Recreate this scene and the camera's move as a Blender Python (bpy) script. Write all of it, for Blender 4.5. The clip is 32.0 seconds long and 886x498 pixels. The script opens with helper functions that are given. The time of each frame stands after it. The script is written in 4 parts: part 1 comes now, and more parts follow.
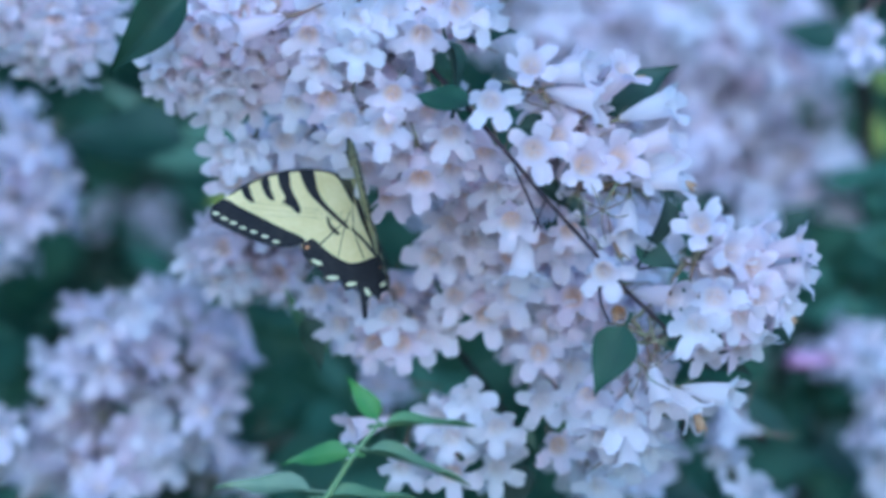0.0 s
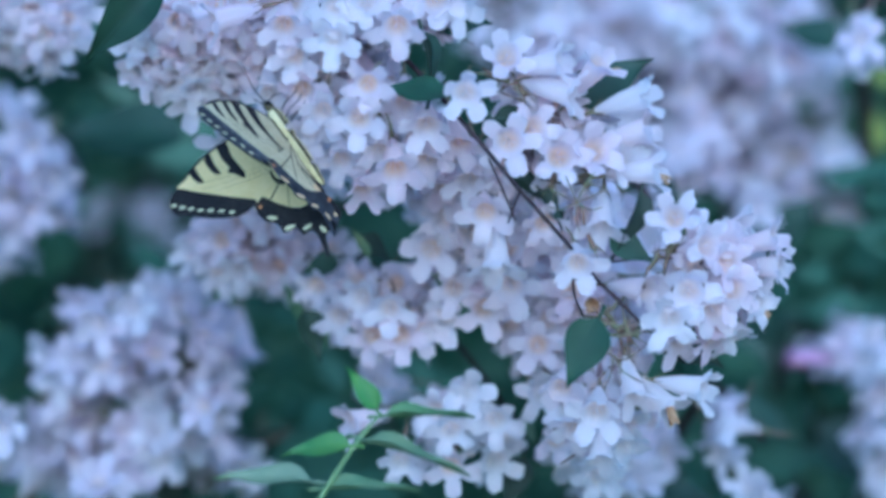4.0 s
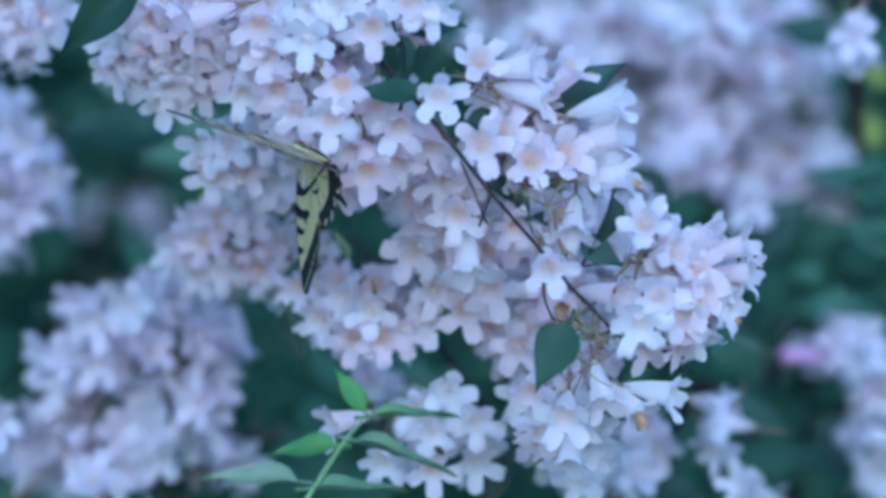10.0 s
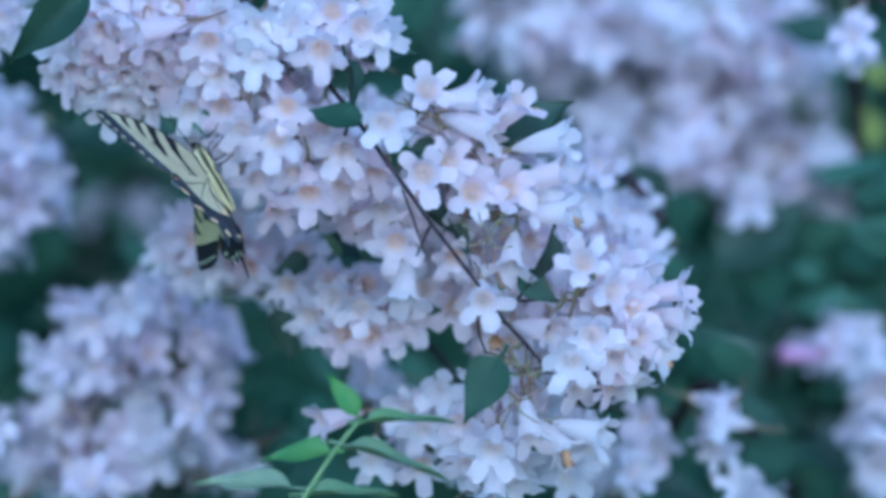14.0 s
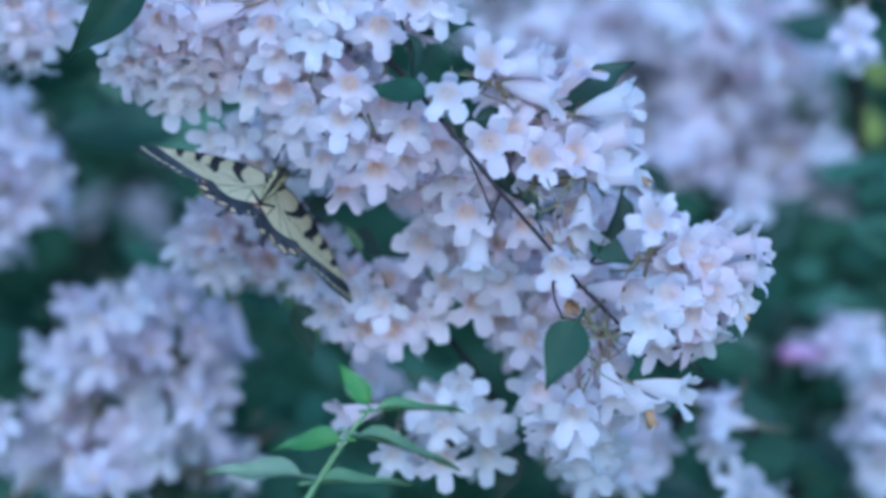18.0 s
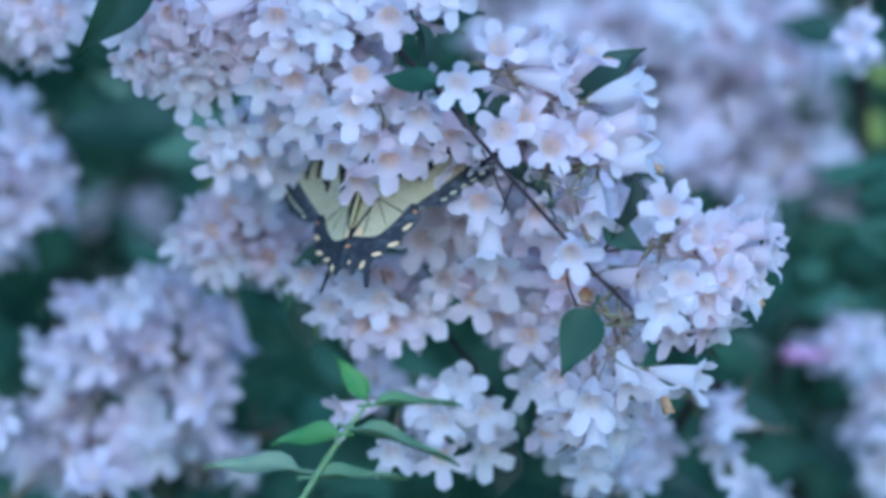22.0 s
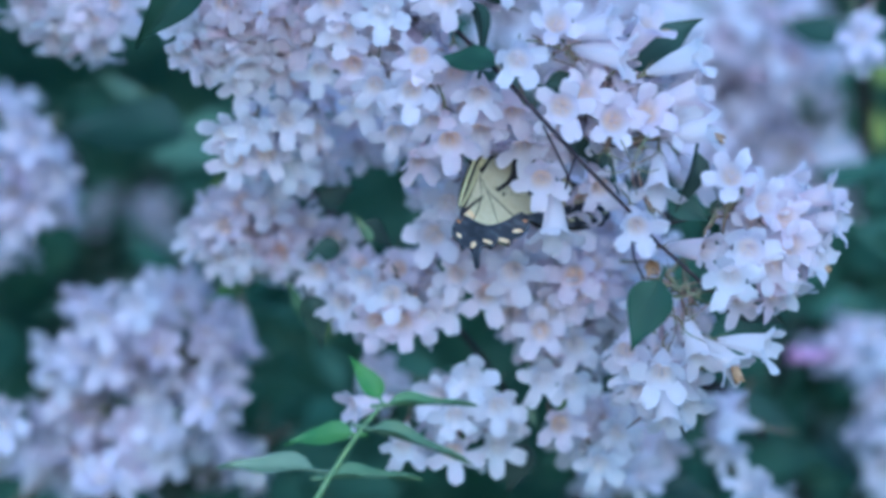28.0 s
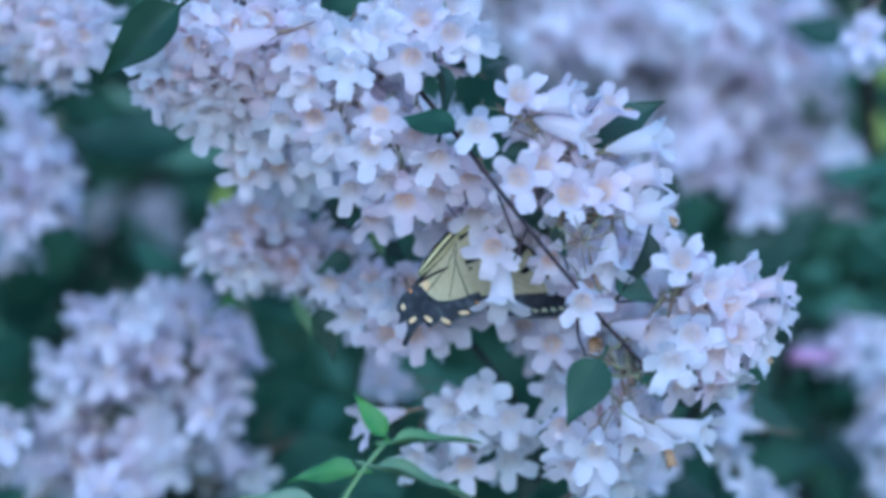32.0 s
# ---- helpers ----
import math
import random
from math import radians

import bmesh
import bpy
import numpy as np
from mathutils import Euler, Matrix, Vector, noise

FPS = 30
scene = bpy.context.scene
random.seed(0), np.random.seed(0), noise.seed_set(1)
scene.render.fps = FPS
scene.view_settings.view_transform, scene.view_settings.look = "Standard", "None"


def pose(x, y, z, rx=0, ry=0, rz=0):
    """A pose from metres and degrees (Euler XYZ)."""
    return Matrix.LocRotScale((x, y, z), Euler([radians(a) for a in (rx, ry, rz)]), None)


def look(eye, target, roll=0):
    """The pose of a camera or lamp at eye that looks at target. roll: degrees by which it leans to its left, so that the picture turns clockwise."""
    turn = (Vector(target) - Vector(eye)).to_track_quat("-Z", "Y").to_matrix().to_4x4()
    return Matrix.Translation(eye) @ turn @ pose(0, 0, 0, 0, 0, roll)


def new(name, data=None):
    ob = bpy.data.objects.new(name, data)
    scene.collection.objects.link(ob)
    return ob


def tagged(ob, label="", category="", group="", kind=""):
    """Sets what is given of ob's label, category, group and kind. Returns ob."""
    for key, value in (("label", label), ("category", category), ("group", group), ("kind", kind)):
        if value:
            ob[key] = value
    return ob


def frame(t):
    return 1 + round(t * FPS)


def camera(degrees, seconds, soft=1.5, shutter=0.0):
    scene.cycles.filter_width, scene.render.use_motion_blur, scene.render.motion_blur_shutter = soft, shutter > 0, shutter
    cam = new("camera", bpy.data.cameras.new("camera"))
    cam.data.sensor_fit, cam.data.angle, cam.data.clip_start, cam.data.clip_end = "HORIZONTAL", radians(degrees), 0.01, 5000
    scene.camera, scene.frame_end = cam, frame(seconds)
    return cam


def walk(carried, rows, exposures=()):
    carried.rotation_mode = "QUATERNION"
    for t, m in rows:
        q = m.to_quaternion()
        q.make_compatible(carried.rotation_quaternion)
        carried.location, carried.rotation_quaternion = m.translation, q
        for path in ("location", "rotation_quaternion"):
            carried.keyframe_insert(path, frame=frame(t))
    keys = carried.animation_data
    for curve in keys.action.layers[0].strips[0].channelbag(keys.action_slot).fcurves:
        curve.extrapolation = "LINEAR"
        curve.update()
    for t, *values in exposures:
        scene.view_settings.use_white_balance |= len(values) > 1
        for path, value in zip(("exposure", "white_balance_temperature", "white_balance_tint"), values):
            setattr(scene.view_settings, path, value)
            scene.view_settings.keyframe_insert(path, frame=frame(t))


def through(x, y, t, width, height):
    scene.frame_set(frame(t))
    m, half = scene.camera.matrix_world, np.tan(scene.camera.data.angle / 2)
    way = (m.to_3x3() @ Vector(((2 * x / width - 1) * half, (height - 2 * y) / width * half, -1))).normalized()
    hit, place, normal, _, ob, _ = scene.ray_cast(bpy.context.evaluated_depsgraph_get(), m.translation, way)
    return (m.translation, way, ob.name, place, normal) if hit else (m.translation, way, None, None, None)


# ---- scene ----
REACH = 2.5  # metres from the lens to the plane of focus
EYE = Vector((0.0, -REACH, 1.5))


def spot(u, v, back=0.0):
    """A place u cm right and v cm up of the first line of sight, counted in the plane of focus, and back metres behind it."""
    k = (REACH + back) / REACH
    return Vector((u * 0.01 * k, back, 1.5 + v * 0.01 * k))


# ---- camera: a long lens on a stand that drifts a little ----
cam = camera(6.0, 32.0, soft=3.7, shutter=0.5)
cam.data.dof.use_dof = True
cam.data.dof.focus_distance = REACH
cam.data.dof.aperture_fstop = 6.3


def aim(side, up):
    return pose(*EYE, 90 + up, 0, side)


walk(cam, [
        (0, aim(0, 0.0014)), (1, aim(0, -0.0057)), (2, aim(0.0038, -0.0116)), (3, aim(-0.0001, -0.0106)),
        (6, aim(-0.0119, -0.0176)), (7, aim(-0.0157, -0.0205)), (8, aim(-0.0236, -0.0214)), (9, aim(-0.0373, -0.0243)),
        (10, aim(-0.0529, -0.0264)), (11, aim(-0.0587, -0.0313)), (12, aim(-0.0686, -0.0332)), (13, aim(-0.0647, -0.0313)),
        (14, aim(-0.0569, -0.0372)), (17, aim(-0.0429, -0.0391)), (18, aim(-0.0507, -0.0448)), (19, aim(-0.0527, -0.0458)),
        (20, aim(-0.047, -0.04)), (21, aim(-0.0352, -0.0381)), (22, aim(-0.0276, -0.0381)), (23, aim(-0.0237, -0.0352)),
        (24, aim(-0.0197, -0.0303)), (25, aim(-0.0177, -0.0273)), (28, aim(-0.002, -0.0302)), (29, aim(0.0038, -0.038)),
        (30, aim(0.0077, -0.0352)), (31, aim(0.0154, -0.0293)), (32, aim(0.0203, -0.0234)),
    ], [(0, 1.11, 3960, 4), (32, 1.11, 3960, 4)])

# ---- light: open shade at dusk ----
world = bpy.data.worlds.new("world")
scene.world = world
world.use_nodes = True
wn, wl = world.node_tree.nodes, world.node_tree.links
sky = wn.new("ShaderNodeTexSky")
sky.sky_type, sky.sun_disc = "NISHITA", False
sky.sun_elevation, sky.sun_rotation = radians(19), radians(176)
wl.new(sky.outputs[0], wn["Background"].inputs[0])
wn["Background"].inputs[1].default_value = 0.12
sun = new("sun", bpy.data.lights.new("sun", "SUN"))
sun.data.energy, sun.data.angle, sun.data.color = 1.1, radians(100), (1.0, 0.97, 0.93)
sun.matrix_world = look((0.2, -3.0, 2.0), (0, 0, 1.3))


# ---- materials ----
def material(name, colours, scale=200.0, rough=0.6, through=0.0, bump=0.0, stretch=(1, 1, 1), vary=0.0, coat=0.0):
    """A surface of two to four colours mixed by fine and coarse noise, with grain in relief; through: the share of light that passes."""
    m = bpy.data.materials.new(name)
    m.use_nodes = True
    n, l = m.node_tree.nodes, m.node_tree.links
    out, base = n["Material Output"], n["Principled BSDF"]
    base.inputs["Roughness"].default_value = rough
    base.inputs["Specular IOR Level"].default_value = 0.15 if rough >= 0.65 else 0.4
    base.inputs["Coat Weight"].default_value = coat
    co, mp = n.new("ShaderNodeTexCoord"), n.new("ShaderNodeMapping")
    l.new(co.outputs["Object"], mp.inputs[0])
    mp.inputs["Scale"].default_value = stretch
    info = n.new("ShaderNodeObjectInfo")
    l.new(info.outputs["Random"], mp.inputs["Location"])
    fine, wide = n.new("ShaderNodeTexNoise"), n.new("ShaderNodeTexNoise")
    fine.inputs["Scale"].default_value, wide.inputs["Scale"].default_value = scale, scale / 7
    for q in (fine, wide):
        l.new(mp.outputs[0], q.inputs["Vector"])
    mix = n.new("ShaderNodeMath")
    mix.operation = "MULTIPLY_ADD"
    l.new(fine.outputs[0], mix.inputs[0])
    mix.inputs[1].default_value = 0.45
    half = n.new("ShaderNodeMath")
    half.operation = "MULTIPLY"
    l.new(wide.outputs[0], half.inputs[0])
    half.inputs[1].default_value = 0.55
    l.new(half.outputs[0], mix.inputs[2])
    ramp = n.new("ShaderNodeValToRGB")
    while len(ramp.color_ramp.elements) < len(colours):
        ramp.color_ramp.elements.new(0.5)
    for i, c in enumerate(colours):
        e = ramp.color_ramp.elements[i]
        e.position, e.color = 0.3 + 0.4 * i / max(1, len(colours) - 1), (*c, 1)
    l.new(mix.outputs[0], ramp.inputs[0])
    colour = ramp.outputs[0]
    if vary:
        hsv, span = n.new("ShaderNodeHueSaturation"), n.new("ShaderNodeMapRange")
        span.inputs["To Min"].default_value, span.inputs["To Max"].default_value = 1 - vary, 1 + vary
        l.new(info.outputs["Random"], span.inputs[0])
        l.new(span.outputs[0], hsv.inputs["Saturation"])
        l.new(colour, hsv.inputs["Color"])
        colour = hsv.outputs[0]
    l.new(colour, base.inputs["Base Color"])
    if bump:
        b = n.new("ShaderNodeBump")
        b.inputs["Strength"].default_value, b.inputs["Distance"].default_value = bump, 0.0006
        l.new(fine.outputs[0], b.inputs["Height"])
        l.new(b.outputs[0], base.inputs["Normal"])
    if through:
        thin, join = n.new("ShaderNodeBsdfTranslucent"), n.new("ShaderNodeMixShader")
        l.new(colour, thin.inputs[0])
        join.inputs[0].default_value = through
        l.new(base.outputs[0], join.inputs[1])
        l.new(thin.outputs[0], join.inputs[2])
        l.new(join.outputs[0], out.inputs[0])
    return m


PETAL = material("petal", [(0.888, 0.818, 0.85), (0.915, 0.864, 0.883), (0.937, 0.903, 0.914)], 300, 0.7, 0.72, 0.15, (1, 1, 0.3), 0.45)


def blush(m, tone, start, end):
    """Pigment that fades from the heart of the flower outwards, in metres from its axis, uneven from flower to flower."""
    n, l = m.node_tree.nodes, m.node_tree.links
    co, flat, far = n.new("ShaderNodeTexCoord"), n.new("ShaderNodeVectorMath"), n.new("ShaderNodeVectorMath")
    flat.operation, far.operation = "MULTIPLY", "LENGTH"
    flat.inputs[1].default_value = (1, 1, 0)
    l.new(co.outputs["Object"], flat.inputs[0])
    l.new(flat.outputs[0], far.inputs[0])
    span, info, part_of, mix = n.new("ShaderNodeMapRange"), n.new("ShaderNodeObjectInfo"), n.new("ShaderNodeMath"), n.new("ShaderNodeMixRGB")
    span.interpolation_type = "SMOOTHSTEP"
    for key, value in (("From Min", start), ("From Max", end), ("To Min", 1.0), ("To Max", 0.0)):
        span.inputs[key].default_value = value
    l.new(far.outputs["Value"], span.inputs[0])
    power = n.new("ShaderNodeMapRange")
    power.inputs["To Min"].default_value, power.inputs["To Max"].default_value = 0.1, 0.9
    l.new(info.outputs["Random"], power.inputs[0])
    part_of.operation = "MULTIPLY"
    l.new(span.outputs[0], part_of.inputs[0])
    l.new(power.outputs[0], part_of.inputs[1])
    l.new(part_of.outputs[0], mix.inputs[0])
    mix.inputs[2].default_value = (*tone, 1)
    for socket in (n["Principled BSDF"].inputs["Base Color"], *[q.inputs[0] for q in n if q.bl_idname == "ShaderNodeBsdfTranslucent"]):
        old = socket.links[0].from_socket
        if not mix.inputs[1].is_linked:
            l.new(old, mix.inputs[1])
        l.new(mix.outputs[0], socket)


blush(PETAL, (0.93, 0.68, 0.40), 0.0010, 0.0040)
PETAL_BACK = material("petal_back", [(0.88, 0.785, 0.825), (0.905, 0.838, 0.862), (0.925, 0.88, 0.893)], 250, 0.7, 0.72, 0.15, (1, 1, 0.25), 0.6)
# petal copy for far flowers, the blue of skylight mixed into its colour
PETAL_SKY_TINT = material("sky_tinted_petal", [(0.82, 0.745, 0.80), (0.855, 0.80, 0.845), (0.88, 0.85, 0.88)], 200, 0.7, 0.62, 0.1, (1, 1, 0.3), 0.5)
blush(PETAL_SKY_TINT, (0.84, 0.70, 0.62), 0.0008, 0.0034)
WITHERED = material("withered_petal", [(0.38, 0.22, 0.10), (0.55, 0.38, 0.22), (0.72, 0.58, 0.42)], 350, 0.8, 0.3, 0.4)
CALYX = material("calyx", [(0.20, 0.08, 0.08), (0.20, 0.16, 0.10), (0.24, 0.29, 0.14)], 500, 0.7, 0.0, 0.3)
LEAF = material("leaf", [(0.020, 0.040, 0.024), (0.027, 0.054, 0.031), (0.040, 0.074, 0.042)], 160, 0.6, 0.15, 0.35, (1, 1, 1), 0.3)
LEAF_FRESH = material("fresh_leaf", [(0.09, 0.18, 0.075), (0.14, 0.24, 0.09), (0.21, 0.30, 0.11)], 160, 0.5, 0.32, 0.3, (1, 1, 1), 0.35)
LEAF_FAR = material("bush_leaf", [(0.058, 0.12, 0.074), (0.10, 0.19, 0.115), (0.18, 0.28, 0.155)], 25, 0.55, 0.35, 0.1)
BARK = material("bark", [(0.020, 0.015, 0.017), (0.040, 0.028, 0.030), (0.075, 0.052, 0.052)], 400, 0.85, 0, 0.8, (1, 1, 0.2))
GREENWOOD = material("green_stem", [(0.12, 0.20, 0.07), (0.16, 0.24, 0.09), (0.20, 0.26, 0.12)], 400, 0.6, 0, 0.3, (1, 1, 0.2))
# unseen ground, its pale colour made up to bounce light onto the flowers
BOUNCE_GROUND = material("bounce_ground", [(0.14, 0.17, 0.09), (0.20, 0.23, 0.12), (0.26, 0.28, 0.16)], 12, 0.95, 0, 0.8)
LEAF_YOUNG = material("yellow_green_leaf", [(0.30, 0.36, 0.06), (0.40, 0.44, 0.10)], 60, 0.6, 0.35, 0.2)
ROSE = material("bud", [(0.66, 0.36, 0.58), (0.74, 0.50, 0.68)], 200, 0.6, 0.4, 0.1)
WING = material("wing_yellow", [(0.58, 0.48, 0.21), (0.65, 0.55, 0.26), (0.70, 0.60, 0.31)], 900, 0.7, 0.22, 0.2)
WING_UNDER = material("wing_underside", [(0.45, 0.385, 0.215), (0.52, 0.455, 0.27), (0.58, 0.52, 0.33)], 900, 0.7, 0.26, 0.2)
WING_GREY = material("wing_grey", [(0.010, 0.010, 0.012), (0.038, 0.040, 0.046), (0.11, 0.115, 0.125)], 420, 0.75, 0.0, 0.3)
WING_AMBER = material("wing_amber", [(0.60, 0.38, 0.16), (0.66, 0.52, 0.30)], 700, 0.7)
WING_DARK = material("wing_black", [(0.008, 0.008, 0.010), (0.014, 0.013, 0.014), (0.03, 0.027, 0.025)], 900, 0.75, 0.0, 0.3)
WING_PALE = material("wing_spot", [(0.48, 0.45, 0.25), (0.56, 0.53, 0.33)], 900, 0.7, 0.1)
WING_ORANGE = material("wing_orange", [(0.42, 0.17, 0.06), (0.52, 0.26, 0.10)], 900, 0.7)
BODY_FUR = material("body_fur", [(0.012, 0.011, 0.010), (0.03, 0.026, 0.02), (0.14, 0.12, 0.06)], 900, 0.9, 0, 0.9, (1, 0.3, 1))
BODY_PALE = material("body_yellow", [(0.34, 0.29, 0.13), (0.48, 0.42, 0.20), (0.58, 0.52, 0.28)], 900, 0.9, 0, 0.9, (1, 0.3, 1))


# ---- mesh helpers ----
def part(name, bm, mats, parent, label="", m=None):
    """Links a bmesh or mesh as one object under a thing or a part."""
    me = bm
    if isinstance(bm, bmesh.types.BMesh):
        me = bpy.data.meshes.new(name)
        bm.to_mesh(me)
        bm.free()
        for p in me.polygons:
            p.use_smooth = True
        for q in mats if isinstance(mats, (list, tuple)) else [mats]:
            me.materials.append(q)
    ob = new(name, me)
    ob.parent = parent
    if m is not None:
        ob.matrix_basis = m
    return tagged(ob, label)


def sheet(name, verts, faces, mats, slots=None):
    """A smooth mesh from rings of points."""
    me = bpy.data.meshes.new(name)
    me.from_pydata(verts, [], faces)
    for q in mats:
        me.materials.append(q)
    me.polygons.foreach_set("use_smooth", [True] * len(faces))
    if slots:
        me.polygons.foreach_set("material_index", slots)
    me.update()
    return me


def spline(points, steps=6):
    """Points on a smooth line through the given ones."""
    p = [Vector(q) for q in points]
    p = [p[0] * 2 - p[1]] + p + [p[-1] * 2 - p[-2]]
    out = []
    for i in range(1, len(p) - 2):
        for k in range(steps):
            t = k / steps
            a, b, c, d = p[i - 1], p[i], p[i + 1], p[i + 2]
            out.append(0.5 * (2 * b + (c - a) * t + (2 * a - 5 * b + 4 * c - d) * t * t + (3 * b - a - 3 * c + d) * t ** 3))
    return out + [p[-2]]


def tube(points, r0, r1, sides=7, steps=6, knots=0.0, rng=random):
    """A tapered round stem along a smooth line, with slight knots."""
    line = spline(points, steps)
    verts, faces = [], []
    for i, c in enumerate(line):
        ahead = (line[min(i + 1, len(line) - 1)] - line[max(i - 1, 0)]).normalized()
        a = ahead.orthogonal().normalized() if i == 0 else (a - ahead * a.dot(ahead)).normalized()
        b = ahead.cross(a)
        r = (r0 + (r1 - r0) * i / (len(line) - 1)) * (1 + knots * (rng.random() - 0.3) * (i % 5 == 0))
        for k in range(sides):
            w = 2 * math.pi * k / sides
            verts.append(c + (a * math.cos(w) + b * math.sin(w)) * r)
    for i in range(len(line) - 1):
        for k in range(sides):
            j = (k + 1) % sides
            faces.append((i * sides + k, i * sides + j, (i + 1) * sides + j, (i + 1) * sides + k))
    faces.append(tuple(range(sides))[::-1])
    faces.append(tuple(range((len(line) - 1) * sides, len(line) * sides)))
    return verts, faces


def stem(name, points, r0, r1, mat, parent, label="", sides=7):
    inv = parent_place(parent).inverted()
    v, f = tube([inv @ q for q in points], r0, r1, sides, 6, 0.25, random.Random(len(points)))
    return part(name, sheet(name, v, f, [mat]), None, parent, label)


def parent_place(ob):
    m = Matrix.Identity(4)
    while ob is not None:
        m = ob.matrix_basis @ m
        ob = ob.parent
    return m


def blossom_mesh(seed, wide=1.0, mats=None, shut=0.0, cols=6, rows=7, deep=3.4):
    """A two-lipped bell flower that opens along +z with its back lobes towards +y: a slender tube that widens to a bell
    and parts into two round lobes above, two that spread sideways and a longer, blunt one below; 16 mm across."""
    rng = random.Random(seed)
    seg = 20
    verts, faces, slots = [], [], []
    tubes = [(0.8, -13.0), (1.3, -11.4), (2.0, -8.8), (2.75, -5.8), (3.2, -2.8), (3.75, 0.2), (4.35, 0.9)]
    cups = [(0.3, -deep), (1.0, -deep * 0.95), (1.8, -deep * 0.76), (2.5, -deep * 0.5), (3.1, -deep * 0.2), (3.7, 0.35), (4.3, 1.0)]
    for slot, profile in enumerate((cups, tubes)):
        n = len(verts)
        for ring, (r, z) in enumerate(profile):
            near = 1 - shut * 0.35 * (ring / 6) ** 2
            for k in range(seg):
                w = 2 * math.pi * k / seg
                a = r * near * (1 + 0.06 * math.cos(5 * (w - math.pi / 2) + math.pi) * ring / 6)
                verts.append(Vector((a * math.cos(w), a * math.sin(w) - 0.5 * (ring / 6) ** 2, z)) * 0.001)
        for ring in range(6):
            for k in range(seg):
                m = (k + 1) % seg
                g = (n + ring * seg + k, n + ring * seg + m, n + ring * seg + seg + m, n + ring * seg + seg + k)
                faces.append(g if slot == 0 else g[::-1])
                slots.append(slot)
    # where each lobe stands, its length, half width, forward tilt and backward curl
    lobes = [(124, 5.0, 2.35, 50, 30), (56, 5.0, 2.35, 50, 30), (196, 5.2, 2.3, 32, 36), (-16, 5.2, 2.3, 32, 36), (270, 5.6, 2.5, 40, 26)]
    for turn, length, half, tilt, curl in lobes:
        turn, tilt = radians(turn + rng.uniform(-7, 7)), radians(tilt + rng.uniform(-24, 20) + shut * 58)
        length, half = length * wide * rng.uniform(0.82, 1.14), half * wide * rng.uniform(0.88, 1.12) * (1 - 0.3 * shut)
        curl, roll, blunt = radians(curl + rng.uniform(-20, 42)) * (1 - shut), rng.uniform(-0.9, 0.9), rng.uniform(2.0, 5.0)
        notch, dish, edge = rng.uniform(0.0, 0.2), rng.uniform(-0.12, 0.32), rng.uniform(0, 6)
        out, side = Vector((math.cos(turn), math.sin(turn), 0)), Vector((-math.sin(turn), math.cos(turn), 0))
        start = out * 4.0 * (1 - shut * 0.35) + Vector((0, -0.5, 0.75))
        n = len(verts)
        line, at = [], start.copy()
        for i in range(rows + 1):
            t = i / rows
            a = tilt - curl * 1.6 * t * t
            line.append((at.copy(), out * math.cos(a) + Vector((0, 0, math.sin(a)))))
            at += line[-1][1] * length / rows
        for back in (0, 1):
            for i in range(rows + 1):
                t = i / rows
                grow = 1.0 + 0.06 * math.sin(math.pi * t) - 0.10 * t
                end = max(0.0, 1 - max(0.0, (t - 0.52) / 0.48) ** blunt) ** 0.5
                w = half * grow * max(end, 0.34)
                place, ahead = line[i]
                up = side.cross(ahead)
                up = up if up.z > 0 else -up
                for j in range(cols + 1):
                    q = j / cols * 2 - 1
                    short = ahead * (-length * (notch * (1 - abs(q)) + 0.10 * q * q + 0.05 * math.sin(8 * q + edge)) * t ** 5)
                    wave = 0.16 * math.sin(5 * q + edge + 4 * t) * t + roll * q * t + dish * q * q * (0.4 + t) - 0.12 * (1 - q * q)
                    verts.append((place + side * (q * w) + short + up * (wave - 0.12 * back)) * 0.001)
        size = (rows + 1) * (cols + 1)
        for i in range(rows):
            for j in range(cols):
                a = n + i * (cols + 1) + j
                g = (a, a + 1, a + cols + 2, a + cols + 1)
                faces += [g[::-1], tuple(x + size for x in g)]
                slots += [0, 1]
    if cols >= 6:
        # the style and four stamens inside the throat
        for q in range(5):
            w = q * 1.257 + seed
            r = 0.0 if q == 0 else 1.5
            tip = Vector((r * math.cos(w), r * math.sin(w) - 0.3, -0.2 if q == 0 else -1.6)) * 0.001
            v, f = tube([(tip.x * 0.3, tip.y * 0.3, -0.0038), (tip.x * 0.8, tip.y * 0.8, -0.0026), tip], 0.00012, 0.00026, 4, 2)
            faces += [tuple(x + len(verts) for x in g) for g in f]
            slots += [1] * len(f)
            verts += v
    return sheet("flower", verts, faces, mats or [PETAL, PETAL_BACK], slots)


def calyx_mesh(seed):
    """The ovary with its stalk behind it and five narrow sepals, in the flower's own space."""
    rng = random.Random(seed)
    v, f = tube([(0.001 * rng.uniform(-2, 2), 0.001 * rng.uniform(-2, 2), -0.024), (0, 0, -0.019), (0, 0, -0.016), (0, 0, -0.0125)], 0.00022, 0.0008, 6, 3)
    for q in range(5):
        w = q * 1.2566 + rng.random()
        c, s = math.cos(w), math.sin(w)
        a, b = tube([(c * 0.0008, s * 0.0008, -0.0135), (c * 0.0016, s * 0.0016, -0.0120), (c * 0.0026, s * 0.0026, -0.0100)], 0.00020, 0.00007, 4, 2)
        f += [tuple(x + len(v) for x in g) for g in b]
        v += a
    return sheet("calyx", v, f, [CALYX])


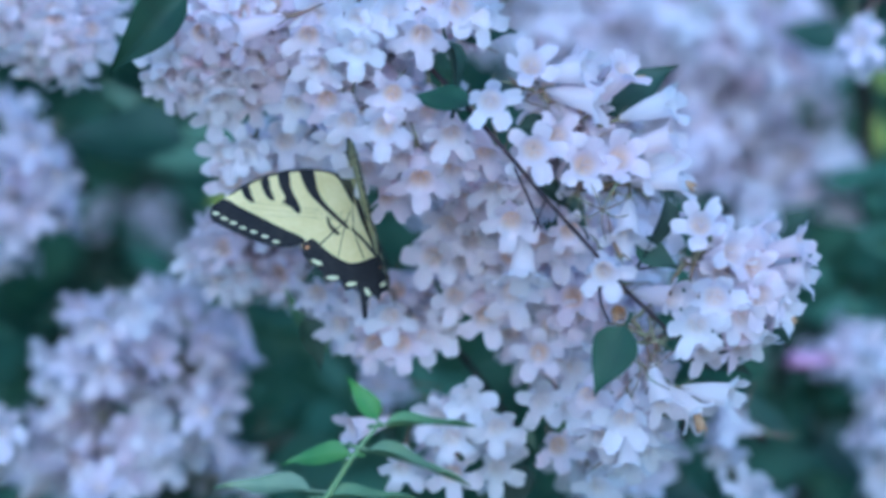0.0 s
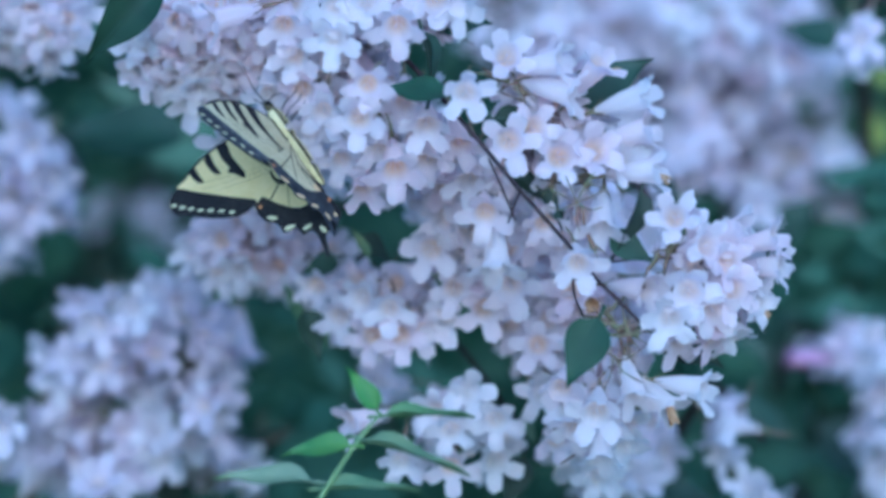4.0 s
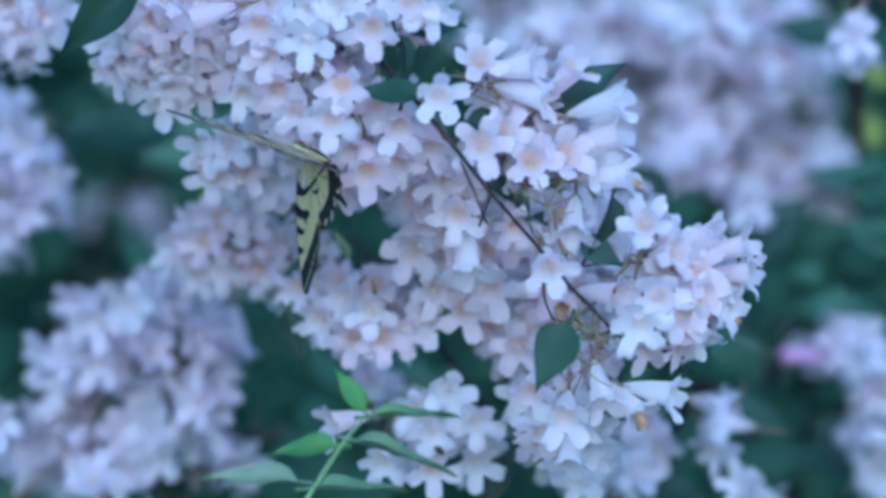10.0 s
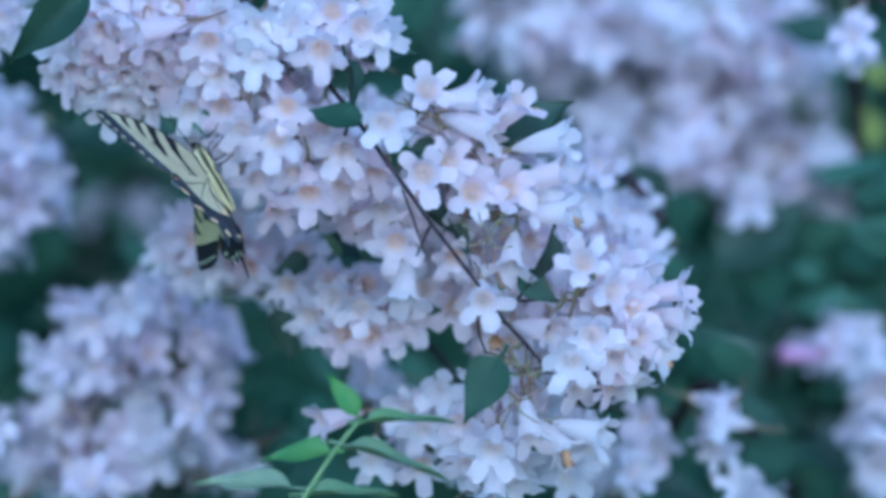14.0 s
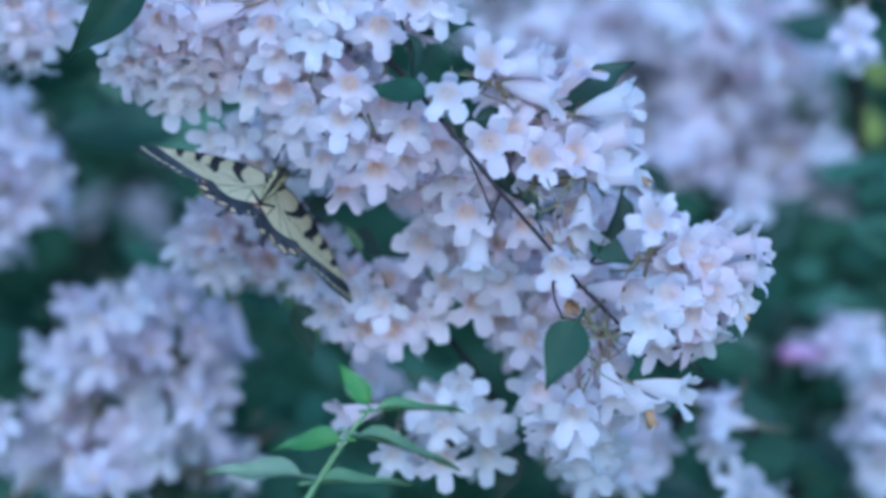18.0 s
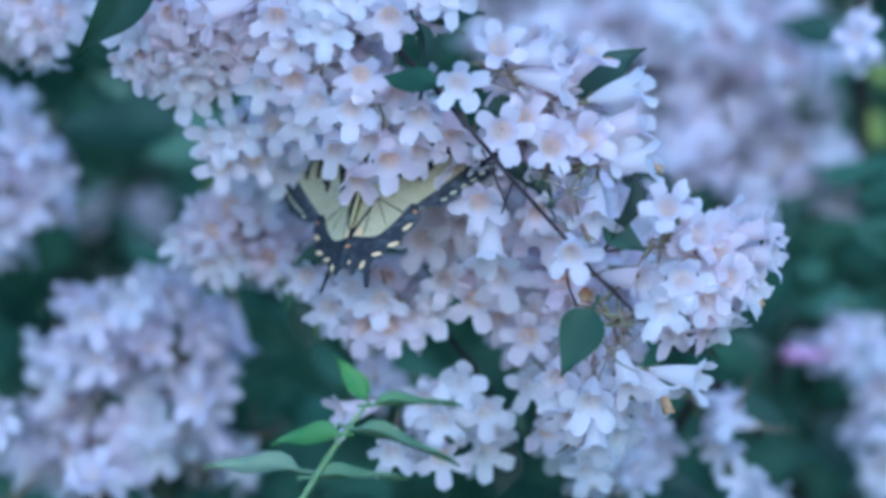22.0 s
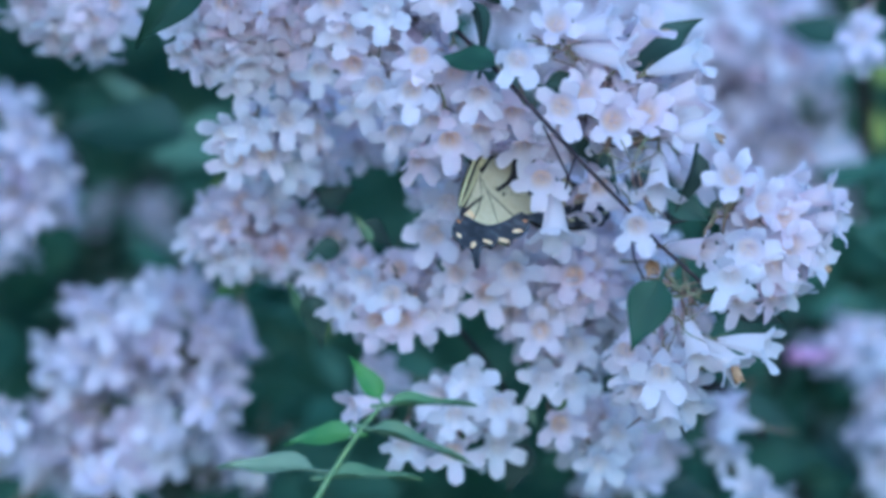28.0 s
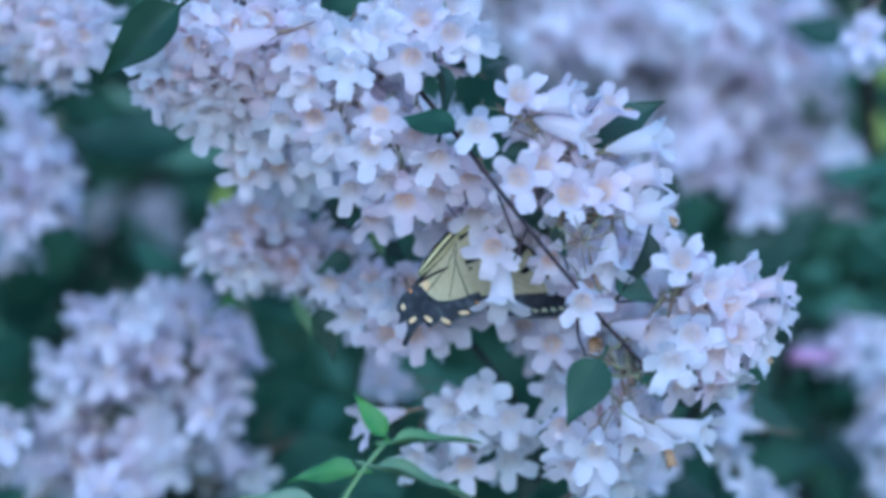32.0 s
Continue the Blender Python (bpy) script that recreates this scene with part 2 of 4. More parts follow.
def leaf_mesh(name, length, width, fold=0.25, bend=0.3, twist=0.0, mat=None, rows=9, tip=1.6, half=3):
    """An ovate leaf with a drawn-out tip along +y, folded at the midrib and bent; rooted at the origin, with a short stalk."""
    verts, faces = [], []
    cols = 2 * half + 1
    for i in range(rows + 1):
        t = i / rows
        w = width * 0.5 * (math.sin(math.pi * t ** 0.66) ** 1.05) * (1 - 0.45 * t ** tip) if 0 < i < rows else 0.0
        for j in range(cols):
            s = (j - half) / half
            x = s * w
            z = abs(s) * w * fold - bend * length * t * t + 0.03 * length * math.sin(9 * t) * s * s
            a = twist * t
            verts.append(Vector((x * math.cos(a) - z * math.sin(a) * 0.2, length * t * (1 - 0.15 * bend * t), z + x * math.sin(a))))
    for i in range(rows):
        for j in range(cols - 1):
            a = i * cols + j
            faces.append((a, a + 1, a + cols + 1, a + cols))
    n = len(verts)
    verts += [p - Vector((0, 0, 0.00018)) for p in verts]
    faces += [tuple(n + x for x in reversed(g)) for g in faces]
    v, f = tube([(0, -0.18 * length, 0.0), (0, -0.05 * length, 0), (0, 0.5 * length, -bend * length * 0.25 - 0.0003), (0, 0.95 * length, -bend * length * 0.87 - 0.0003)], 0.0007, 0.0003, 5, 3)
    faces += [tuple(x + len(verts) for x in g) for g in f]
    verts += v
    return sheet(name, verts, faces, [mat or LEAF])


def turn_to(place, ahead, spin=0.0, size=1.0):
    """A pose whose +z looks along ahead."""
    q = Vector(ahead).to_track_quat("Z", "Y").to_matrix().to_4x4()
    return Matrix.Translation(place) @ q @ Matrix.Rotation(spin, 4, "Z") @ Matrix.Diagonal((size, size, size, 1))


def turn_leaf(place, ahead, face, size=1.0):
    """A pose whose +y runs along ahead and whose +z looks as far as it can along face."""
    y = Vector(ahead).normalized()
    z = Vector(face)
    z = (z - y * z.dot(y)).normalized()
    x = y.cross(z)
    m = Matrix((x, y, z)).transposed().to_4x4()
    return Matrix.Translation(place) @ m @ Matrix.Diagonal((size, size, size, 1))


FLOWERS = [blossom_mesh(3 + i, 1.0 + 0.06 * (i % 3 - 1)) for i in range(14)]
HALF_OPEN = [blossom_mesh(31 + i, 0.95, None, 0.30) for i in range(5)]
BUD = blossom_mesh(51, 0.6, [ROSE, ROSE], 0.95, 4, 5)
OLD = blossom_mesh(61, 0.7, [WITHERED, WITHERED], 0.85, 4, 5)
# far flowers carry the skylight tint in their petal colour
FAR_FLOWERS = [blossom_mesh(71 + i, 1.08, [PETAL_SKY_TINT, PETAL_SKY_TINT], 0.0, 3, 4, 3.0) for i in range(6)]
CALYXES = [calyx_mesh(i) for i in range(3)]
LEAVES = [leaf_mesh("leaf", 0.030, 0.017, 0.3, 0.2), leaf_mesh("leaf", 0.026, 0.012, 0.5, 0.35, 0.5), leaf_mesh("leaf", 0.022, 0.0145, 0.15, 0.12)]
FRESH = [leaf_mesh("leaf", 0.028, 0.009, 0.45, 0.15, 0.3, LEAF_FRESH), leaf_mesh("leaf", 0.020, 0.009, 0.3, 0.3, 0.0, LEAF_FRESH)]
YOUNG = leaf_mesh("leaf", 0.028, 0.016, 0.3, 0.2, 0.0, LEAF_YOUNG)
rng = random.Random(11)


def branch(label, pivot, group="flowering branches"):
    ob = new("flowering_branch")
    ob.matrix_basis = Matrix.Translation(pivot)
    ob.empty_display_size = 0.02
    return tagged(ob, label, "branch", group)


def flower(parent, u, v, right, up, back=0.0, toward=None, kind="open", size=1.0, calyx=True):
    """A flower whose mouth lies at (u, v) and looks to the right, up and towards the lens by the given shares."""
    if toward is None:
        toward = math.sqrt(max(0.0, 1 - right * right - up * up))
    right, up = right + rng.uniform(-0.1, 0.1), up + rng.uniform(-0.1, 0.1)
    mesh = {"open": rng.choice(FLOWERS), "half": rng.choice(HALF_OPEN), "bud": BUD, "old": OLD, "far": rng.choice(FAR_FLOWERS)}[kind]
    m = parent_place(parent).inverted() @ turn_to(spot(u, v, back), (right, -toward, up), rng.gauss(0, 0.3), size)
    ob = part("flower", mesh, None, parent, "", m)
    if calyx:
        part("calyx", rng.choice(CALYXES), None, ob)
    return ob


def leaf(parent, u, v, right, up, face=(0.0, -1.0, 0.4), back=0.0, toward=0.0, mesh=0, size=1.0, label=""):
    """A leaf whose stalk sits at (u, v) and which grows to the right, up and towards the lens."""
    kinds = LEAVES if mesh < 10 else FRESH
    m = parent_place(parent).inverted() @ turn_leaf(spot(u, v, back), (right, -toward, up), face, size)
    return part("leaf", kinds[mesh % 10], None, parent, label, m)


def spray(parent, u, v, back, ru, rv, rb, count, seed, kind="open", droop=0.45, near=0.55, calyx=True, size=1.0, lean=0.0):
    """Fills an egg-shaped truss with flowers that look outwards, a little down and towards the open side."""
    r = random.Random(seed)
    done = []
    wild = 0.9 if kind == "far" else 0.45
    tries = 0
    while len(done) < count and tries < count * 30:
        tries += 1
        d = Vector((r.gauss(0, 1), r.gauss(0, 1), r.gauss(0, 1))).normalized()
        if d.y > 0.5:
            continue
        k = r.uniform(0.45, 1.0) if kind != "far" else r.triangular(0.2, 1.35, 0.9)
        p = Vector((u + d.x * ru * k, v + d.z * rv * k, back + d.y * rb * k))
        if any((p.x - q.x) ** 2 + (p.y * 100 - q.y * 100) ** 2 + (p.z - q.z) ** 2 < 0.34 for q in [Vector((e.x, e.z, e.y)) for e in done]):
            continue
        done.append(p)
        way = (Vector((d.x + lean, d.y - near, d.z - droop)) + Vector((r.uniform(-wild, wild), r.uniform(-wild, wild), r.uniform(-wild, wild)))).normalized()
        flower(parent, p.x, p.y, way.x, way.z, p.z, -way.y, kind, size * r.uniform(0.88, 1.08), calyx)


# ---- ground ----
def ground():
    n = 40
    verts, faces = [], []
    for i in range(n + 1):
        for j in range(n + 1):
            x, y = ((i / n * 2 - 1) ** 3) * 400, ((j / n * 2 - 1) ** 3) * 400
            verts.append((x, y, 0.03 * math.sin(x * 1.7) * math.cos(y * 1.3)))
    for i in range(n):
        for j in range(n):
            a = i * (n + 1) + j
            faces.append((a, a + n + 1, a + n + 2, a + 1))
    # never in view; serves as a pale reflector from below
    tagged(new("ground", sheet("ground", verts, faces, [BOUNCE_GROUND])), "unseen ground under the bushes, pale to bounce light up", "ground", "", "structure")


ground()


# ---- the bush behind: canes and a mass of leaves ----
def foliage(thing, name, centre, half, count, seed, size):
    """A mass of small folded leaves within a rounded block."""
    r = np.random.RandomState(seed)
    pts = r.uniform(-1, 1, (count * 2, 3))
    pts = pts[(pts ** 4).sum(1) < 1.0][:count]
    n = len(pts)
    base = pts * np.array(half) + np.array(centre)
    ahead = r.normal(0, 1, (n, 3)) * (1, 1, 0.6) + (0, -0.4, -0.2)
    ahead /= np.linalg.norm(ahead, axis=1)[:, None]
    side = np.cross(ahead, r.normal(0, 1, (n, 3)))
    side /= np.linalg.norm(side, axis=1)[:, None]
    lift = np.cross(side, ahead)
    long = r.uniform(0.6, 1.25, (n, 1)) * size
    shape = [(0, 0, 0), (-0.28, 0.38, 0.06), (0, 0.45, 0), (0.28, 0.38, 0.06), (-0.17, 0.75, -0.02), (0.17, 0.75, -0.02), (0, 1.05, -0.12)]
    verts = np.stack([base + long * (a * side + b * ahead + c * lift) for a, b, c in shape], axis=1).reshape(-1, 3)
    tris = np.array([(0, 2, 1), (0, 3, 2), (1, 2, 4), (2, 3, 5), (2, 5, 4), (4, 5, 6)])
    faces = (np.arange(n)[:, None, None] * 7 + tris[None]).reshape(-1, 3)
    tagged(part(name, sheet(name, verts.tolist(), faces.tolist(), [LEAF_FAR]), None, thing), kind="stuff")


def bush(name, label, place, half, count, seed, size, canes, floor=0.15):
    thing = new(name)
    thing.location = place
    tagged(thing, label, "bush")
    foliage(thing, "leaves", (0, 0, half[2] + floor), half, count, seed, size)
    g = random.Random(seed)
    for _ in range(canes):
        x, y = g.uniform(-0.25, 0.25), g.uniform(0.05, 0.3)
        k = g.uniform(0.5, 0.95)
        dx, dy = g.uniform(-1, 1) * half[0] * 0.8, g.uniform(0, 1) * half[1] * 0.8
        h = floor + 2 * half[2] * k
        v, f = tube([(x, y, -0.02), (x + dx * 0.15, y + dy * 0.15, h * 0.4), (x + dx * 0.5, y + dy * 0.5, h * 0.8), (x + dx, y + dy, h)], 0.012, 0.003, 7)
        part("cane", sheet("cane", v, f, [BARK]), None, thing)
    return thing


home = bush("flowering_bush", "dense dark green leafy flowering bush on soil", (0.0, 0.95, 0.0), (0.95, 0.62, 0.98), 42000, 5, 0.036, 5)
# added leaf mass above the view, unseen, shades the blossom at left and back
foliage(home, "upper_leaves", (-0.5, -0.62, 1.9), (0.42, 0.36, 0.2), 3500, 8, 0.05)
foliage(home, "outer_leaves", (0.12, -0.60, 1.45), (0.06, 0.05, 0.085), 170, 10, 0.026)
foliage(home, "inner_leaves", (-0.05, -0.62, 1.44), (0.06, 0.05, 0.06), 120, 12, 0.024)
bush("hedge_bush", "tall dark green leafy hedge bush behind the blossom", (0.1, 2.6, 0.0), (2.4, 0.8, 1.25), 26000, 6, 0.09, 12)

# ---- the front branch, in focus ----
front = branch("arching branch full of pale pink bell flowers", spot(0.27, 2.36))
stem("stem", [spot(-24.80, 12.38, 0.25), spot(-14.77, 10.71, 0.12), spot(-8.09, 8.37, 0.035), spot(-4.41, 7.37, 0.035), spot(-1.57, 6.37, 0.03), spot(0.10, 4.86, 0.012), spot(1.77, 2.99, -0.012), spot(3.02, 1.52, -0.018), spot(4.45, -0.07, -0.012), spot(5.45, -1.24, -0.004), spot(6.78, -2.52, 0.002)], 0.0010, 0.0005, BARK, front, "dark brown woody stem")
F = lambda *a, **k: flower(front, *a, **k)
# upper left truss, the outer flowers a little deeper
F(-5.5, 5.83, -0.1, -0.32, 0.034, size=1.15)
F(-7.59, 5.83, -0.35, -0.36, 0.04, size=1.05)
F(-6.67, 6.83, -0.2, 0.04, 0.034)
F(-6.0, 6.5, -0.93, -0.28, 0.006, kind="half", size=1.1)
F(-3.99, 6.33, 0.0, -0.48, 0.008, size=1.05)
F(-3.66, 5.4, -0.2, -0.48, 0.01)
F(-3.44, 4.4, -0.1, -0.52, 0.016)
F(-2.54, 5.93, 0.0, -0.32, -0.004, size=1.05)
F(-2.51, 6.9, 0.0, -0.2, -0.002)
F(-0.65, 6.33, 0.05, -0.44, -0.006, size=1.15)
F(0.52, 7.14, 0.35, -0.2, -0.002, size=1.1)
F(1.2, 6.87, 0.55, -0.44, 0.002)
F(-1.49, 4.61, 0.0, -0.16, -0.014)
F(-1.74, 3.59, 0.0, -0.32, -0.012, size=1.1)
F(1.4, 4.4, 0.05, -0.2, -0.014, size=1.1)
F(0.27, 3.39, 0.05, -0.6, -0.004, size=1.05)
F(-0.65, 2.06, 0.05, -0.56, -0.006, size=1.15)
F(-1.2, 2.66, -0.1, -0.72, 0.002)
F(1.27, 2.86, 0.2, -0.68, 0.006)
F(-8.51, 5.95, -0.7, -0.12, 0.042)
F(-8.26, 5.11, -0.4, -0.6, 0.044)
F(-7.25, 4.7, -0.2, -0.6, 0.042, size=1.05)
F(-6.25, 4.86, -0.1, -0.56, 0.038)
F(-4.83, 5.23, 0.0, -0.52, 0.034, size=1.05)
F(-5.58, 4.36, 0.0, -0.64, 0.042)
F(-6.67, 3.94, -0.1, -0.72, 0.044)
F(-4.41, 4.28, 0.1, -0.6, 0.022)
F(-8.09, 6.7, -0.5, 0.04, 0.042)
F(-3.74, 7.04, 0.0, -0.04, 0.014)
F(-1.57, 7.04, 0.1, 0.04, 0.0)
F(-5.08, 7.29, -0.1, 0.04, 0.03)
F(-0.4, 7.54, 0.1, 0.04, 0.004)
F(-3.24, 3.19, 0.0, -0.6, 0.016)
F(-2.24, 2.36, 0.1, -0.6, 0.012)
F(-0.4, 4.03, 0.1, -0.6, 0.01)
F(-2.82, 3.78, -0.1, -0.52, 0.008)
F(-1.57, 1.52, 0.1, -0.72, 0.014)
F(0.27, 2.36, 0.0, -0.72, 0.008)
F(1.54, 1.82, 0.0, -0.72, 0.018, size=1.1)
# right-hand truss above the stem
F(2.61, 5.5, 0.15, 0.5, -0.006, size=1.1)
F(4.08, 5.33, 0.95, 0.12, -0.004, kind="half", size=1.1)
F(4.45, 4.4, 0.95, -0.18, -0.002, kind="half", size=1.15)
F(5.31, 5.23, 0.5, 0.75, 0.0, kind="half", size=1.05)
F(5.82, 5.05, 0.9, 0.1, 0.002, kind="old", size=0.4)
F(6.58, 4.33, 0.86, 0.38, 0.0, kind="half", size=1.15)
F(6.68, 3.33, 0.94, 0.25, 0.0, kind="half", size=1.1)
F(6.95, 2.16, 0.95, 0.2, 0.0, kind="half", size=1.1)
F(7.32, 1.89, 0.9, -0.1, 0.002, kind="old", size=0.42)
F(2.69, 2.96, 0.05, -0.15, -0.012, size=1.15)
F(3.44, 3.36, 0.55, 0.3, -0.002)
F(4.19, 2.52, 0.1, 0.05, -0.01, size=1.15)
F(5.25, 2.72, 0.5, 0.2, -0.006, size=1.1)
F(6.12, 2.36, 0.6, 0.1, 0.002)
F(5.45, 0.48, -0.05, -0.8, 0.0, size=1.0)
F(4.78, -0.65, 0.0, -0.35, -0.014, size=1.05)
F(4.28, 4.19, 0.5, 0.1, 0.01)
F(3.19, 4.86, 0.5, 0.2, 0.006)
F(2.02, 0.82, 0.05, -0.35, 0.004, size=1.05)
F(2.37, -0.69, 0.0, -0.92, 0.01, size=1.1)
F(3.78, 0.52, 0.2, -0.6, 0.01)
F(6.7, 0.69, 0.4, -0.6, 0.03)
# the end truss
F(7.62, 0.75, -0.05, 0.3, -0.006, size=1.05)
F(9.46, 0.38, 0.92, 0.2, 0.0, kind="half", size=1.1)
F(8.59, -0.08, 0.6, 0.1, -0.006, size=1.05)
F(10.49, 0.15, 0.9, 0.25, 0.0, kind="half", size=1.0)
F(10.7, -0.69, 0.93, -0.1, 0.002, size=0.95)
F(9.21, -0.58, 0.5, 0.1, -0.006)
F(8.04, -1.42, 0.1, -0.15, -0.012, size=1.15)
F(9.38, -1.42, 0.6, -0.1, -0.006, size=1.1)
F(10.09, -1.74, 0.8, -0.2, 0.0)
F(7.49, -2.26, -0.05, -0.35, -0.014, size=1.15)
F(8.82, -2.02, 0.4, -0.4, -0.008, size=1.05)
F(8.79, -2.86, 0.5, -0.75, 0.0)
F(9.32, -2.59, 0.6, -0.7, 0.002, kind="half")
F(10.33, -2.09, 0.85, -0.4, 0.004, kind="old", size=0.4)
F(6.78, -1.39, 0.75, -0.05, 0.002, kind="half", size=1.1)
F(7.79, -2.99, 0.3, -0.75, 0.002)
F(8.29, -0.65, 0.3, 0.2, 0.004)
F(10.13, -0.99, 0.9, 0.1, 0.004)
F(8.42, -4.28, 0.93, -0.12, -0.002, kind="half", size=1.1)
F(7.42, -4.8, 0.75, -0.55, 0.0, kind="half", size=1.0)
F(7.62, -5.2, 0.4, -0.85, 0.0, kind="old", size=0.5)
F(6.48, -4.53, 0.25, -0.8, -0.004, kind="half", size=1.05)
F(5.35, -5.03, -0.05, -0.45, -0.006, size=1.1)
F(5.48, -6.37, 0.05, -0.9, 0.0)
F(5.21, -1.85, -0.2, 0.2, 0.002, kind="old", size=0.7)
F(4.61, -5.5, -0.3, -0.7, 0.01)
F(6.2, -6.0, 0.3, -0.8, 0.012)
F(4.28, -4.33, -0.3, -0.5, 0.012)
spray(front, -5.92, 6.37, 0.04, 2.6, 1.9, 0.02, 44, 1, droop=0.55, near=0.6)
spray(front, -6.72, 5.20, 0.045, 1.9, 1.0, 0.014, 20, 14, droop=0.7, near=0.6)
spray(front, -2.41, 5.50, 0.05, 2.0, 2.2, 0.02, 30, 2, droop=0.7, near=0.3)
spray(front, -0.74, 3.61, 0.06, 1.6, 1.2, 0.02, 16, 3, droop=0.7, near=0.3)
spray(front, -0.40, 7.04, 0.028, 2.2, 1.2, 0.02, 24, 4)
spray(front, 4.11, 4.19, 0.022, 1.6, 1.6, 0.016, 20, 5, lean=0.6, near=0.3)
spray(front, 3.78, 2.36, 0.025, 1.8, 1.0, 0.016, 18, 6, lean=0.4)
spray(front, 8.96, -1.15, 0.02, 1.6, 1.8, 0.016, 28, 7, lean=0.8, near=0.3)
spray(front, -11.40, 6.60, 0.11, 2.0, 1.7, 0.02, 40, 8, droop=0.8)
spray(front, -0.20, 1.95, 0.065, 1.4, 0.9, 0.014, 9, 10, droop=0.9)
spray(front, 1.10, 2.02, 0.045, 1.0, 1.0, 0.014, 9, 12, droop=0.6)
spray(front, 5.78, -3.33, 0.04, 1.2, 1.0, 0.014, 9, 13, droop=0.6)
spray(front, 5.45, -5.33, 0.02, 1.0, 1.2, 0.014, 10, 9)
# leaves on the front branch
leaf(front, 5.41, -2.26, -0.42, -0.88, (-0.2, -1, 0.1), -0.022, 0.1, 2, 1.05, "dark green pointed leaf")
leaf(front, 0.85, 4.36, -0.95, 0.1, (0.1, -0.6, 0.8), -0.008, 0.2, 2, 0.95)
leaf(front, 0.10, 6.20, 0.35, -0.9, (0.9, -0.4, 0.2), -0.002, 0.1, 1, 0.95)
leaf(front, 6.62, 1.52, -0.15, -0.95, (0.8, -0.7, 0.1), 0.002, 0.1, 1, 0.9)
leaf(front, 5.70, 0.18, 0.7, -0.4, (-0.2, -0.9, 0.5), 0.004, 0.1, 2, 0.7)
leaf(front, 4.61, 4.03, 0.7, 0.5, (0.2, -0.8, 0.6), 0.012, 0.0, 0, 0.95)
leaf(front, 2.19, 3.61, 0.9, -0.05, (0.1, -0.9, 0.4), 0.008, 0.0, 1, 0.8)
leaf(front, 2.77, 2.02, 0.8, -0.5, (0.1, -0.9, 0.4), 0.012, 0.1, 1, 0.6)
leaf(front, 3.61, 1.52, 0.6, -0.7, (0.5, -0.8, 0.2), 0.008, 0.1, 1, 0.55)
leaf(front, 0.27, 6.37, 0.9, 0.1, (0.1, -0.7, 0.7), 0.02, 0.0, 2, 0.9)
leaf(front, 6.95, -2.66, 0.9, -0.35, (0.0, -0.9, 0.5), 0.02, 0.0, 0, 0.85)
leaf(front, -7.55, 7.55, -0.75, -0.66, (-0.15, -1, 0.2), -0.004, 0.0, 1, 1.35)


def twig(parent, a, b, c):
    stem("twig", [spot(*a), spot(*b), spot(*c)], 0.0004, 0.0003, BARK, parent, "", 5)


twig(front, (2.02, 2.61, -0.012), (2.52, 1.52, -0.014), (2.91, 0.60, -0.012))
twig(front, (3.02, 1.44, -0.016), (2.86, 1.02, -0.016), (2.69, 0.52, -0.014))
twig(front, (4.61, -0.15, 0), (4.65, -1.49, -0.002), (4.95, -2.24, 0))
twig(front, (5.45, -1.24, 0.002), (6.12, -1.82, 0), (6.78, -2.66, 0))
twig(front, (3.61, 1.85, 0.002), (4.61, 1.69, 0), (5.11, 1.85, 0))
twig(front, (5.28, -0.65, 0.004), (6.78, -0.48, 0.004), (8.29, -0.48, 0.006))

# bristly stalks whose flowers have dropped
for u, v, right, up, size in ((4.28, 1.94, 0.3, -0.5, 1.2), (4.70, 2.36, 0.5, 0.3, 1.1), (5.11, 1.60, 0.6, -0.4, 1.2), (3.94, 1.52, -0.2, -0.8, 1.2), (5.28, 2.02, 0.8, 0.1, 1.1), (5.62, -2.32, 0.3, 0.5, 1.3), (6.12, -2.66, 0.5, -0.3, 1.3), (6.37, -3.07, 0.2, -0.7, 1.3), (6.62, -2.74, 0.8, 0.0, 1.2), (5.53, -1.99, -0.4, 0.5, 1.2), (2.94, 4.61, 0.6, -0.2, 1.1), (3.19, 4.28, 0.4, -0.6, 1.1), (5.28, -0.32, 0.3, -0.7, 1.2), (7.20, -0.32, 0.4, 0.6, 1.2), (7.54, 0.02, 0.2, 0.8, 1.2), (-1.57, 3.19, 0.2, -0.5, 1.0)):
    m = parent_place(front).inverted() @ turn_to(spot(u, v, 0.0), (right, -0.4, up), rng.uniform(0, 6), size) @ Matrix.Translation((0, 0, 0.012))
    part("calyx", rng.choice(CALYXES), None, front, "", m)

# thin reddish stalks among them
for a, b, c in (
    ((5.2, -1.92), (5.78, -2.46), (6.58, -2.36)),
    ((5.35, -2.52), (5.95, -2.82), (6.65, -2.66)),
    ((5.58, -3.23), (6.15, -3.49), (6.82, -3.02)),
    ((5.28, -2.24), (5.7, -1.99), (5.95, -1.74)),
    ((5.75, -3.07), (5.82, -3.66), (5.68, -4.16)),
    ((5.87, -3.33), (6.12, -3.83), (6.7, -4.16)),
    ((4.71, 1.15), (4.28, 0.94), (3.86, 1.02)),
    ((4.71, 1.15), (4.53, 1.6), (4.38, 1.94)),
    ((4.71, 1.15), (4.98, 1.69), (5.25, 2.06)),
    ((4.71, 1.15), (5.2, 1.35), (5.58, 1.55)),
    ((4.71, 1.15), (5.11, 0.94), (5.48, 1.02)),
    ((4.71, 1.15), (4.71, 0.69), (4.81, 0.27)),
    ((2.44, 4.45), (2.69, 4.61), (3.02, 4.7)),
    ((2.44, 4.4), (2.74, 4.28), (3.11, 4.16)),
    ((3.94, 1.52), (4.31, 1.35), (4.71, 1.15)),
):
    stem("stalk", [spot(*a, -0.012), spot(*b, -0.014), spot(*c, -0.012)], 0.0003, 0.0002, CALYX, front, "", 5)

